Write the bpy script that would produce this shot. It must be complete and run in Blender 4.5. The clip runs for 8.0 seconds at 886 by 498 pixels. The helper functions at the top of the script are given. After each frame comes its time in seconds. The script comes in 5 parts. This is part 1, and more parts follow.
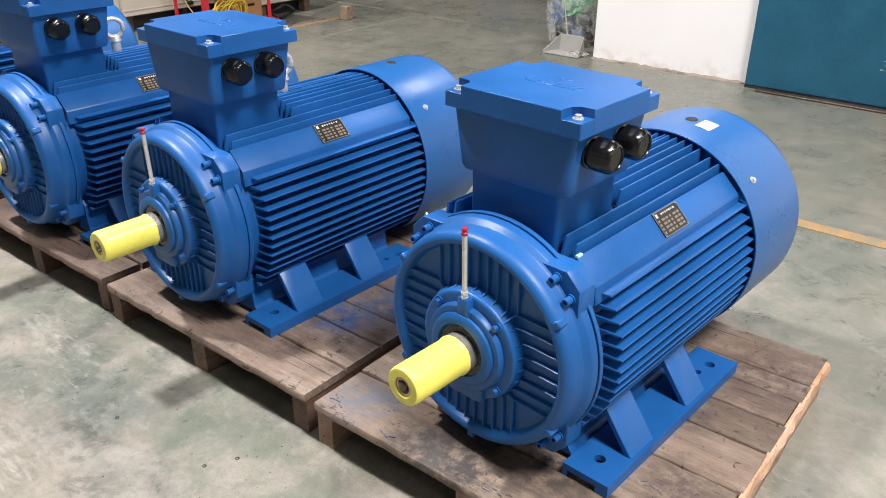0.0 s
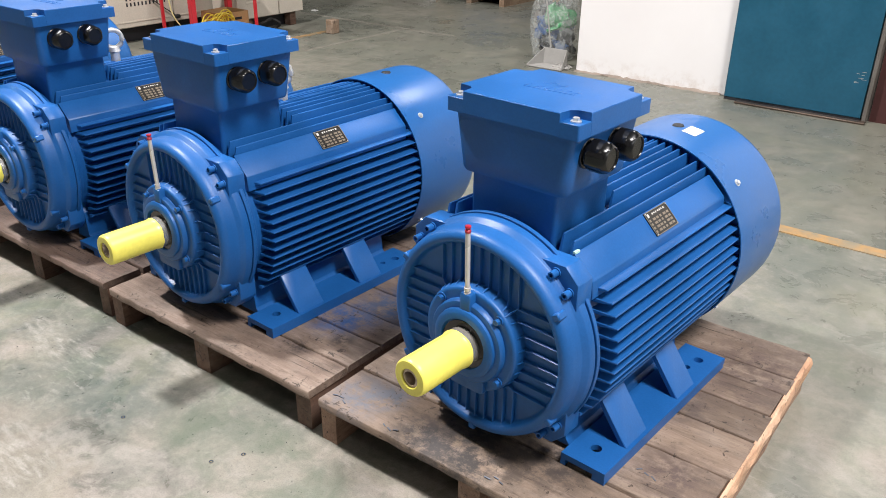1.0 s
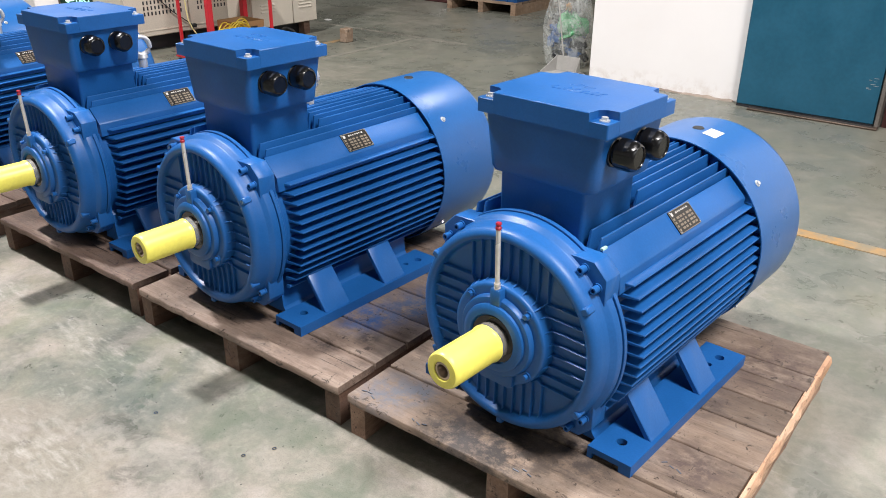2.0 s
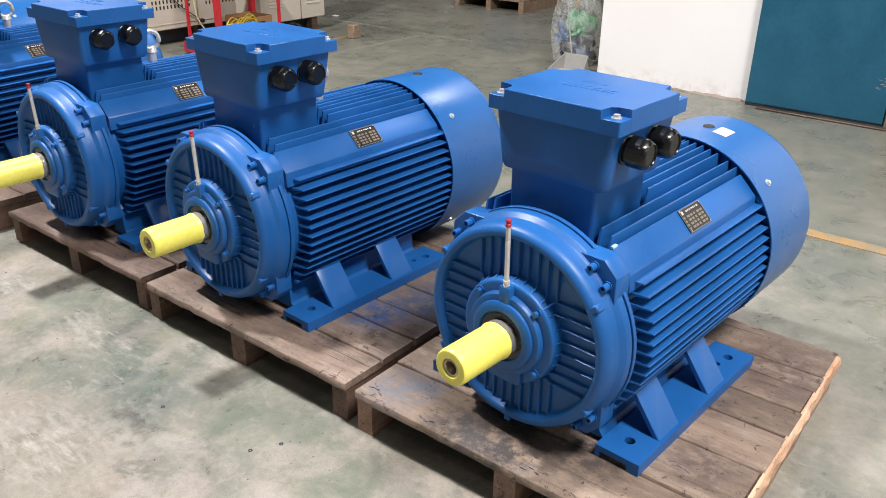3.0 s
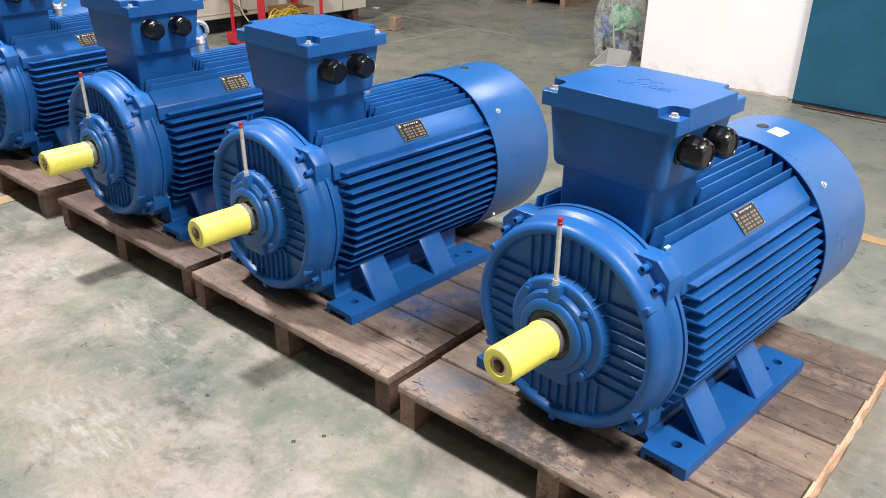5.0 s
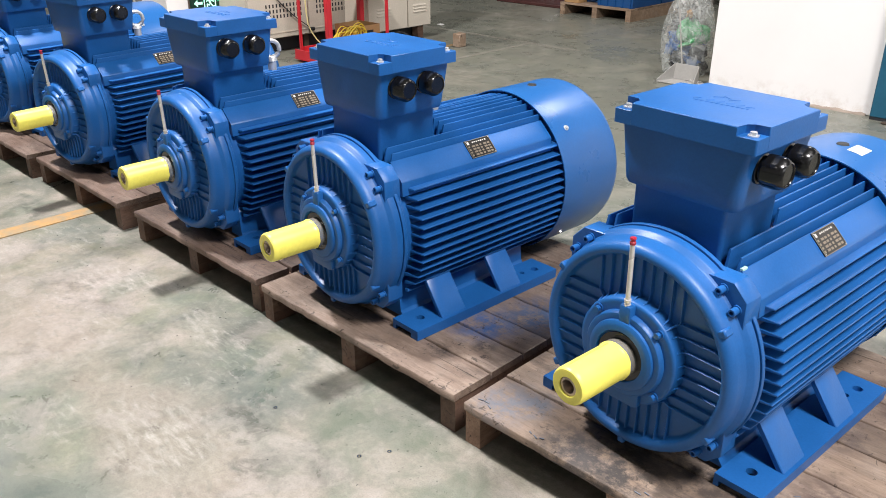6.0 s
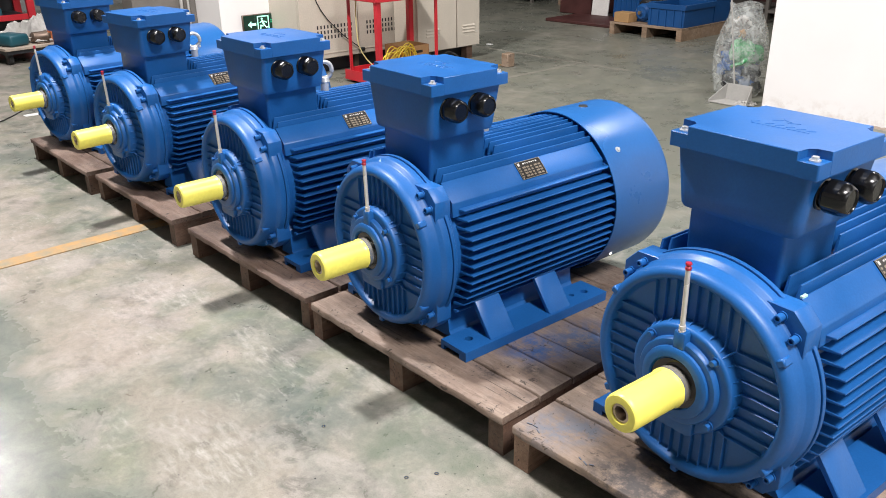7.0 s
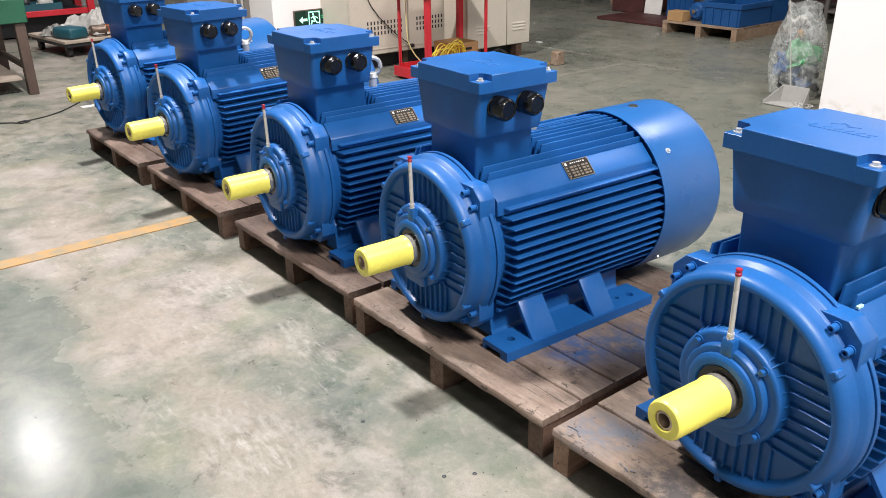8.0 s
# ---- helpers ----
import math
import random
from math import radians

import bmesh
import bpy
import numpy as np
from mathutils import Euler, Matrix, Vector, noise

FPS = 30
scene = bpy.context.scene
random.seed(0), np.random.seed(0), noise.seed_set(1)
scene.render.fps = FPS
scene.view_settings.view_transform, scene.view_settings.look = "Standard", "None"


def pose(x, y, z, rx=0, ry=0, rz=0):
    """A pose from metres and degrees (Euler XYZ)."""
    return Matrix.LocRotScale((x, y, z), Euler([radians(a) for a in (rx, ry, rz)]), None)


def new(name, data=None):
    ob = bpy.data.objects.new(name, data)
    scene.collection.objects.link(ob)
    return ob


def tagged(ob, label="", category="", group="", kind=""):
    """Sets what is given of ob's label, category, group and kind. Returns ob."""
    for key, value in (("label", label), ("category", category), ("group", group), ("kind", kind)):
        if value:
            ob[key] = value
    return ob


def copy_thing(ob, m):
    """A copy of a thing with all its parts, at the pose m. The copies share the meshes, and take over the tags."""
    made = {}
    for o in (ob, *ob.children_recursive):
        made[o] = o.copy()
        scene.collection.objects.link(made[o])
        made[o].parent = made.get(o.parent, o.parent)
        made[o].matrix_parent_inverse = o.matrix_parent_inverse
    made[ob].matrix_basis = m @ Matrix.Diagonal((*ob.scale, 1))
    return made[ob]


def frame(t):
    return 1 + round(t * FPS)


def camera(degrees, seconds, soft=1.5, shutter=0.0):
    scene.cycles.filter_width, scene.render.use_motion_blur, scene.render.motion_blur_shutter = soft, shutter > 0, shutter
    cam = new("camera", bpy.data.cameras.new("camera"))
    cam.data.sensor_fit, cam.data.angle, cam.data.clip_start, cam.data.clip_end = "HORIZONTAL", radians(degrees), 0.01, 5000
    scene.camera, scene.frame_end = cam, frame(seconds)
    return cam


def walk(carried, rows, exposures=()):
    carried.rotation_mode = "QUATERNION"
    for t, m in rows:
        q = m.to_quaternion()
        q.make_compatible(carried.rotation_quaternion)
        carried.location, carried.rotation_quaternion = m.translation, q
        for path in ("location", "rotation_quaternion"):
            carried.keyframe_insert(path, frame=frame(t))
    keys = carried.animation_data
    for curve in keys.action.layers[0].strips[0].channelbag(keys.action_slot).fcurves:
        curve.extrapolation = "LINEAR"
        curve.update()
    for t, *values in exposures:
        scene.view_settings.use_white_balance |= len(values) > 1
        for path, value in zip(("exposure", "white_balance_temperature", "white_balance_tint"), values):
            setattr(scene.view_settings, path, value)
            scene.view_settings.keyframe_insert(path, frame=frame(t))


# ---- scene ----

# ---- camera ----
cam = camera(57.9, 8.0, soft=0.9)
ROWS = [
    (0.0, 0.8022, -1.1933, 1.3029, 63.427, -0.278, 38.551),
    (0.5, 0.8108, -1.2354, 1.3012, 63.787, -0.613, 37.610),
    (1.0, 0.8146, -1.2847, 1.3043, 64.466, -0.647, 37.173),
    (1.5, 0.8151, -1.3275, 1.3037, 65.046, -0.378, 36.991),
    (2.0, 0.8075, -1.3565, 1.2996, 65.141, -0.443, 37.633),
    (2.2, 0.8055, -1.3573, 1.2989, 65.179, -0.600, 38.278),
    (3.3, 0.7945, -1.3615, 1.2953, 64.879, -0.861, 38.076),
    (3.5, 0.7925, -1.3623, 1.2946, 64.925, -0.929, 38.058),
    (4.0, 0.7862, -1.3631, 1.2928, 64.852, -1.058, 38.544),
    (4.2, 0.7814, -1.3652, 1.2938, 64.732, -1.096, 38.733),
    (5.3, 0.7550, -1.3768, 1.2991, 64.539, -0.667, 41.934),
    (5.5, 0.7502, -1.3789, 1.3001, 64.729, -0.437, 42.797),
    (6.0, 0.7419, -1.3856, 1.3023, 65.426, 0.175, 44.873),
    (6.5, 0.7362, -1.3870, 1.3080, 66.192, 0.603, 46.549),
    (7.0, 0.7274, -1.3911, 1.3088, 66.738, 0.792, 48.083),
    (7.5, 0.7219, -1.3844, 1.3117, 66.948, 0.866, 49.081),
    (8.0, 0.7187, -1.3813, 1.3060, 66.591, 0.736, 51.566),
]
walk(cam, [(t, pose(x, y, z, rx, ry, rz)) for t, x, y, z, rx, ry, rz in ROWS],
     exposures=((0.0, -0.09), (3.5, -0.08), (5.5, 0.0), (8.0, 0.01)))

# ---- light ----
world = bpy.data.worlds.new("hall_air")
world.use_nodes = True
world.node_tree.nodes["Background"].inputs[0].default_value = (0.75, 0.85, 1.0, 1)
world.node_tree.nodes["Background"].inputs[1].default_value = 0.07
scene.world = world


def lamp_or_fill(x, y, z, w, d, watts, tint=(1.0, 0.960, 0.948)):
    data = bpy.data.lights.new("lamp_or_fill", "AREA")
    data.shape, data.size, data.size_y, data.energy, data.color = "RECTANGLE", w, d, watts, tint
    lamp = new("lamp_or_fill", data)
    lamp.location = (x, y, z)
    return lamp


# the (-0.4, -3.0) and (-6.6, 2.4) entries are added fill, not known lamps
for lx, ly, watts in ((-3.0, -0.3, 470), (2.4, -0.3, 500), (-0.9, 5.4, 135), (-0.4, -3.0, 18), (-9.0, -0.27, 90), (-6.6, 2.4, 120)):
    wide = ly > 5 or lx > 2
    lamp_or_fill(lx, ly, 5.0, 1.6 if wide else 0.4, 0.9 if wide else 0.3, watts)

# made-up daylight fill high on the far wall, which has no window
north_fill = lamp_or_fill(-3.5, 9.88, 3.9, 10.0, 1.3, 50, (0.90, 0.96, 1.0))
north_fill.rotation_euler = (radians(90), 0, 0)
# another added fill at the east wall, where no window is known
side = lamp_or_fill(4.9, 1.0, 2.9, 1.5, 5.0, 60, (0.94, 0.97, 1.0))
side.rotation_euler = (0, radians(90), 0)

# ---- materials ----


def material(name):
    m = bpy.data.materials.new(name)
    m.use_nodes = True
    nt = m.node_tree
    return m, nt, nt.nodes["Principled BSDF"]


def node(nt, kind, **values):
    n = nt.nodes.new(kind)
    for key, value in values.items():
        n.inputs[key].default_value = value
    return n


def coords(nt, scale=(1, 1, 1), world_space=False):
    """Texture coordinates in metres, of the object or of the world."""
    mp = nt.nodes.new("ShaderNodeMapping")
    mp.inputs["Scale"].default_value = scale
    if world_space:
        src = nt.nodes.new("ShaderNodeNewGeometry").outputs["Position"]
    else:
        src = nt.nodes.new("ShaderNodeTexCoord").outputs["Object"]
    nt.links.new(src, mp.inputs["Vector"])
    return mp.outputs["Vector"]


def noise_tex(nt, vec, scale, detail=4.0, rough=0.55, distort=0.0):
    n = node(nt, "ShaderNodeTexNoise", Scale=scale, Detail=detail, Roughness=rough, Distortion=distort)
    nt.links.new(vec, n.inputs["Vector"])
    return n.outputs["Fac"]


def ramp(nt, fac, stops):
    r = nt.nodes.new("ShaderNodeValToRGB")
    while len(r.color_ramp.elements) < len(stops):
        r.color_ramp.elements.new(0.5)
    for e, (p, col) in zip(r.color_ramp.elements, stops):
        e.position = p
        e.color = (col, col, col, 1) if isinstance(col, (int, float)) else (*col, 1)
    nt.links.new(fac, r.inputs["Fac"])
    return r.outputs["Color"]


def mix(nt, fac, a, b, blend="MIX"):
    n = nt.nodes.new("ShaderNodeMix")
    n.data_type, n.blend_type = "RGBA", blend
    for value, socket in ((fac, n.inputs[0]), (a, n.inputs[6]), (b, n.inputs[7])):
        if isinstance(value, bpy.types.NodeSocket):
            nt.links.new(value, socket)
        elif isinstance(value, (int, float)):
            socket.default_value = value
        else:
            socket.default_value = (*value, 1)
    return n.outputs[2]


def bump(nt, bsdf, height, strength, distance):
    b = node(nt, "ShaderNodeBump", Strength=strength, Distance=distance)
    nt.links.new(height, b.inputs["Height"])
    nt.links.new(b.outputs["Normal"], bsdf.inputs["Normal"])


def paint(name, col, rough=0.42, speck=0.25, grain=90.0, bump_mm=0.3, coat=0.0, metallic=0.0, gloss=0.5):
    """A painted or moulded surface with slight mottling and relief."""
    m, nt, b = material(name)
    v = coords(nt)
    big, fine = noise_tex(nt, v, 5.0, 5), noise_tex(nt, v, grain, 3)
    dark = tuple(c * (1 - speck) for c in col)
    light = tuple(min(1, c * (1 + speck * 0.6)) for c in col)
    c1 = mix(nt, ramp(nt, big, ((0.3, 0.0), (0.7, 1.0))), dark, light)
    c2 = mix(nt, ramp(nt, fine, ((0.35, 0.75), (0.65, 1.0))), (0.0, 0.0, 0.0), c1)
    nt.links.new(mix(nt, 0.35, c1, c2), b.inputs["Base Color"])
    rr = ramp(nt, big, ((0.3, max(0.02, rough - 0.07)), (0.7, rough + 0.08)))
    nt.links.new(rr, b.inputs["Roughness"])
    b.inputs["Coat Weight"].default_value = coat
    b.inputs["Specular IOR Level"].default_value = gloss
    b.inputs["Metallic"].default_value = metallic
    bump(nt, b, fine, 0.5, bump_mm / 1000)
    return m


BLUE = paint("blue_enamel", (0.013, 0.106, 0.344), 0.38, 0.16, 190.0, 0.5, gloss=0.34)
BLUE_SHEET = paint("blue_sheet_enamel", (0.018, 0.115, 0.348), 0.30, 0.08, 120.0, 0.08, gloss=0.45)
SHAFT_STEEL = paint("machined_shaft_steel", (0.80, 0.75, 0.68), 0.24, 0.2, 150.0, 0.05, metallic=0.8)
BORE_STEEL = paint("brown_oiled_steel", (0.44, 0.36, 0.30), 0.26, 0.3, 120.0, 0.1, metallic=0.9)
SEAM_YELLOW = paint("dull_yellow_seam", (0.62, 0.53, 0.08), 0.45, 0.1, 60.0, 0.1)
YELLOW = paint("yellow_plastic_sleeve", (0.93, 0.84, 0.15), 0.32, 0.06, 60.0, 0.15)
BLACK = paint("black_plastic", (0.006, 0.006, 0.0065), 0.2, 0.1, 80.0, 0.05)
RUBBER = paint("black_rubber", (0.02, 0.02, 0.021), 0.6, 0.2, 80.0, 0.2)
STEEL = paint("bright_steel", (0.72, 0.69, 0.63), 0.2, 0.12, 150.0, 0.05, metallic=1.0)
DARK_STEEL = paint("dark_steel", (0.17, 0.125, 0.098), 0.42, 0.3, 120.0, 0.1, metallic=0.7)
ZINC = paint("zinc_plated_steel", (0.70, 0.71, 0.72), 0.28, 0.08, 150.0, 0.05, metallic=0.55)
TUBE_GREY = paint("pale_grey_tube", (0.70, 0.67, 0.65), 0.3, 0.1, metallic=0.3)
RED_CAP = paint("red_plastic", (0.42, 0.022, 0.045), 0.4, 0.1)
RED_PAINT = paint("red_enamel", (0.55, 0.022, 0.035), 0.38, 0.15)
WHITE_LABEL = paint("white_paper", (0.82, 0.82, 0.80), 0.5, 0.03)
PLATE_DARK = paint("nameplate_black", (0.030, 0.027, 0.024), 0.32, 0.15, metallic=0.3)
PLATE_TEXT = paint("nameplate_lettering", (0.62, 0.60, 0.57), 0.45, 0.15)
PLATE_METAL = paint("nameplate_metal", (0.34, 0.285, 0.22), 0.38, 0.2, metallic=0.6)
BEIGE = paint("beige_cabinet_enamel", (0.60, 0.545, 0.46), 0.45, 0.06)
TEAL = paint("teal_panel_paint", (0.014, 0.098, 0.166), 0.36, 0.12, 40.0, 0.2)
CRATE_BLUE = paint("blue_crate_plastic", (0.010, 0.085, 0.28), 0.4, 0.1)
CARD = paint("brown_cardboard", (0.42, 0.25, 0.11), 0.75, 0.12, 60.0, 0.2)
DECK_BEIGE = paint("worn_beige_deck", (0.40, 0.33, 0.27), 0.6, 0.2, 40.0, 0.6)
BROWN_LEG = paint("brown_bench_leg", (0.085, 0.055, 0.043), 0.55, 0.3, 40.0, 0.4)
GREEN_PAINT = paint("green_bench_paint", (0.018, 0.105, 0.058), 0.45, 0.2)
GREY_METAL = paint("grey_bench_steel", (0.16, 0.145, 0.13), 0.5, 0.25)
DUSTPAN_GREY = paint("grey_plastic", (0.42, 0.41, 0.39), 0.45, 0.1)
RUST_PANEL = paint("rust_red_panel", (0.075, 0.022, 0.02), 0.6, 0.3, 30.0, 0.4)
DARK_CLUTTER = paint("dark_oily_metal", (0.020, 0.021, 0.026), 0.45, 0.4, 30.0, 0.5)
CABLE_YELLOW = paint("yellow_cable", (0.72, 0.55, 0.05), 0.45, 0.1)
CABLE_PALE = paint("pale_yellow_cable", (0.66, 0.58, 0.28), 0.45, 0.1)
GREY_HALL = paint("grey_hall_wall", (0.25, 0.25, 0.245), 0.7, 0.12, 20.0, 0.5)
BROKEN_SEAL = paint("broken_mortar", (0.33, 0.27, 0.225), 0.8, 0.4, 60.0, 1.0)
DARK_HALL = paint("dark_hall_wall", (0.13, 0.125, 0.12), 0.7, 0.2, 20.0, 0.5)
CLOTH_ORANGE = paint("orange_rag_cloth", (0.62, 0.20, 0.08), 0.85, 0.15, 60.0, 1.0)
GLINT_GREEN = paint("pale_green_glint", (0.50, 0.80, 0.72), 0.4, 0.05)
STAMP_BLUE = paint("faded_stamp_ink", (0.13, 0.145, 0.18), 0.7, 0.2)
CLOTH_WHITE = paint("white_rag_cloth", (0.75, 0.73, 0.70), 0.85, 0.12, 60.0, 1.0)
TEAL_TOOL = paint("teal_tool_case", (0.012, 0.085, 0.115), 0.45, 0.15)
BOTTLE_GREEN = paint("green_plastic_scrap", (0.06, 0.32, 0.12), 0.3, 0.3)
SIGN_GREEN = paint("exit_sign_green", (0.004, 0.035, 0.022), 0.25, 0.1)


def lit_paint(name, col, strength):
    m, nt, b = material(name)
    b.inputs["Base Color"].default_value = (*col, 1)
    b.inputs["Emission Color"].default_value = (*col, 1)
    b.inputs["Emission Strength"].default_value = strength
    return m


SIGN_GLOW = lit_paint("exit_sign_glow", (0.45, 0.95, 0.72), 0.9)
SIGN_DIM = lit_paint("exit_sign_dim", (0.02, 0.35, 0.16), 0.5)


def white_wall_material():
    m, nt, b = material("white_wall_paint")
    v = coords(nt, world_space=True)
    big, fine = noise_tex(nt, v, 1.6, 6), noise_tex(nt, v, 14.0, 5, 0.65)
    sep = nt.nodes.new("ShaderNodeSeparateXYZ")
    nt.links.new(v, sep.inputs[0])
    # scuffs and splashes, thickest in the lowest hand's width
    low = nt.nodes.new("ShaderNodeMapRange")
    for key, value in (("From Min", 0.0), ("From Max", 0.13), ("To Min", 1.0), ("To Max", 0.0)):
        low.inputs[key].default_value = value
    nt.links.new(sep.outputs["Z"], low.inputs["Value"])
    spots = ramp(nt, fine, ((0.47, 0.0), (0.68, 0.8)))
    mask = mix(nt, 1.0, spots, low.outputs[0], "MULTIPLY")
    base = mix(nt, ramp(nt, big, ((0.3, 0.0), (0.7, 1.0))), (0.84, 0.815, 0.808), (0.88, 0.862, 0.856))
    nt.links.new(mix(nt, mask, base, (0.60, 0.53, 0.48)), b.inputs["Base Color"])
    b.inputs["Roughness"].default_value = 0.6
    bump(nt, b, fine, 0.4, 0.002)
    return m


WHITE_WALL = white_wall_material()


def maths(nt, kind, a, b):
    n = nt.nodes.new("ShaderNodeMath")
    n.operation = kind
    for value, socket in ((a, n.inputs[0]), (b, n.inputs[1])):
        if isinstance(value, bpy.types.NodeSocket):
            nt.links.new(value, socket)
        else:
            socket.default_value = value
    return n.outputs[0]


def patch(nt, v, place, size, ragged, turn=0.0):
    """1 inside an oval patch of the floor, fading out raggedly to 0 at its rim."""
    mp = nt.nodes.new("ShaderNodeMapping")
    mp.vector_type = "TEXTURE"
    mp.inputs["Location"].default_value = (place[0], place[1], 0)
    mp.inputs["Rotation"].default_value = (0, 0, turn)
    mp.inputs["Scale"].default_value = (size[0], size[1], 1)
    nt.links.new(v, mp.inputs["Vector"])
    far = nt.nodes.new("ShaderNodeVectorMath")
    far.operation = "LENGTH"
    nt.links.new(mp.outputs[0], far.inputs[0])
    worn = maths(nt, "ADD", far.outputs["Value"], maths(nt, "MULTIPLY", maths(nt, "SUBTRACT", ragged, 0.5), 2.4))
    return ramp(nt, worn, ((0.55, 1.0), (1.0, 0.0)))


def floor_material():
    """Green epoxy coat, worn through to tan concrete along the aisle, dusty, scraped and stained."""
    m, nt, b = material("worn_green_epoxy_floor")
    v = coords(nt, world_space=True)
    big = noise_tex(nt, v, 1.25, 6, 0.56, 0.35)
    mid = noise_tex(nt, v, 7.0, 9, 0.66, 0.5)
    fine = noise_tex(nt, v, 62.0, 6, 0.66)
    grit = noise_tex(nt, v, 260.0, 3, 0.6)
    sep = nt.nodes.new("ShaderNodeSeparateXYZ")
    nt.links.new(v, sep.inputs[0])

    def across(lo, hi, to_lo, to_hi, wander):
        n = nt.nodes.new("ShaderNodeMapRange")
        for key, value in (("From Min", lo), ("From Max", hi), ("To Min", to_lo), ("To Max", to_hi)):
            n.inputs[key].default_value = value
        nt.links.new(maths(nt, "ADD", sep.outputs["Y"], maths(nt, "MULTIPLY", maths(nt, "SUBTRACT", wander, 0.5), 0.5)), n.inputs["Value"])
        return n.outputs[0]

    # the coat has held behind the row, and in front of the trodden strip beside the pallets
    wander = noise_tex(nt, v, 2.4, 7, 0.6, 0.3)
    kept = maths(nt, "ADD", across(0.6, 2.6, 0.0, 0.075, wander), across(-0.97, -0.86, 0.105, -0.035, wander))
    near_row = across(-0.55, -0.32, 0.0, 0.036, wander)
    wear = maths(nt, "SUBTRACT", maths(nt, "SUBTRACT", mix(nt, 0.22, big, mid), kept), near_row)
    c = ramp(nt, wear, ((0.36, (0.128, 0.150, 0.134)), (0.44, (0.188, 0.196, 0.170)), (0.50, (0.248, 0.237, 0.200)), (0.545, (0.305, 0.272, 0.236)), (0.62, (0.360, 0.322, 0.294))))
    # greener and yellower clouds in the coat
    green = ramp(nt, noise_tex(nt, v, 3.1, 8, 0.62, 0.5), ((0.52, 0.0), (0.62, 0.55)))
    c = mix(nt, green, c, (0.158, 0.188, 0.142))
    olive = ramp(nt, noise_tex(nt, v, 2.2, 7, 0.62, 0.8), ((0.50, 0.0), (0.64, 0.34)))
    c = mix(nt, olive, c, (0.262, 0.254, 0.172))
    for place, size in (((-0.95, -0.74), (0.48, 0.20)), ((-1.95, -0.72), (0.62, 0.17)), ((-2.9, -0.65), (0.4, 0.2))):
        c = mix(nt, maths(nt, "MULTIPLY", patch(nt, v, place, size, wander), 0.6), c, (0.318, 0.274, 0.232))
    # crisp-edged flakes where the coat has lifted
    flake = ramp(nt, noise_tex(nt, v, 4.6, 10, 0.66, 0.6), ((0.535, 0.0), (0.60, 0.45)))
    c = mix(nt, flake, c, (0.348, 0.317, 0.292))
    # mottling at hand and finger scale
    c = mix(nt, 1.0, c, ramp(nt, mid, ((0.30, 0.66), (0.46, 0.92), (0.70, 1.06))), "MULTIPLY")
    c = mix(nt, 1.0, c, ramp(nt, fine, ((0.32, 0.84), (0.60, 1.0))), "MULTIPLY")
    speckle = noise_tex(nt, v, 21.0, 6, 0.66, 0.6)
    c = mix(nt, ramp(nt, speckle, ((0.52, 0.0), (0.68, 0.30))), c, (0.37, 0.345, 0.31))
    c = mix(nt, ramp(nt, speckle, ((0.33, 0.34), (0.45, 0.0))), c, (0.130, 0.148, 0.122))
    # pale scrapes dragged along the aisle, thick in a few places
    turn = nt.nodes.new("ShaderNodeMapping")
    turn.inputs["Rotation"].default_value = (0, 0, 0.75)
    turn.inputs["Scale"].default_value = (1.0, 3.2, 1.0)
    nt.links.new(v, turn.inputs["Vector"])
    scratch = noise_tex(nt, turn.outputs[0], 13.0, 9, 0.74, 0.25)
    drift = ramp(nt, noise_tex(nt, v, 1.9, 4, 0.55, 0.4), ((0.46, 0.0), (0.58, 1.0)))
    c = mix(nt, mix(nt, 1.0, drift, ramp(nt, scratch, ((0.54, 0.0), (0.68, 0.45))), "MULTIPLY"), c, (0.47, 0.45, 0.42))
    streak = ramp(nt, scratch, ((0.45, 0.0), (0.66, 0.46)))
    for place, size, ang in (((-1.92, -0.38), (0.30, 0.10), 0.25), ((-1.03, -0.68), (0.20, 0.11), 0.3), ((-1.34, -0.34), (0.22, 0.09), -0.1), ((-0.92, -0.75), (0.16, 0.10), 0.8), ((-0.97, -0.17), (0.20, 0.07), 0.1)):
        c = mix(nt, mix(nt, 1.0, patch(nt, v, place, size, mid, ang), streak, "MULTIPLY"), c, (0.47, 0.445, 0.41))
    c = mix(nt, ramp(nt, scratch, ((0.30, 0.16), (0.44, 0.0))), c, (0.11, 0.118, 0.10))
    # dark shoe marks and oil spots
    mark = ramp(nt, speckle, ((0.44, 0.50), (0.55, 0.0)))
    for place, size, ang in (((-0.83, -0.56), (0.10, 0.055), 0.6), ((-0.90, -0.50), (0.05, 0.035), 0.2), ((-2.36, -0.71), (0.10, 0.018), -0.25), ((-2.82, -0.36), (0.16, 0.035), -0.2), ((-0.70, -0.62), (0.06, 0.04), 0.0)):
        c = mix(nt, mix(nt, 1.0, patch(nt, v, place, size, mid, ang), mark, "MULTIPLY"), c, (0.075, 0.082, 0.066))
    # a tongue of sound green coat left beside the end pallets
    held = ramp(nt, mid, ((0.42, 0.75), (0.60, 0.25)))
    for place, size in (((-0.36, -0.34), (0.42, 0.13)), ((0.10, -0.36), (0.30, 0.10))):
        c = mix(nt, mix(nt, 1.0, patch(nt, v, place, size, wander), held, "MULTIPLY"), c, (0.140, 0.163, 0.124))
    drops = ramp(nt, noise_tex(nt, v, 78.0, 1, 0.4, 0.0), ((0.70, 0.0), (0.74, 0.55)))
    c = mix(nt, mix(nt, 1.0, patch(nt, v, (-0.50, -0.30), (0.34, 0.14), big, -0.2), drops, "MULTIPLY"), c, (0.045, 0.050, 0.042))
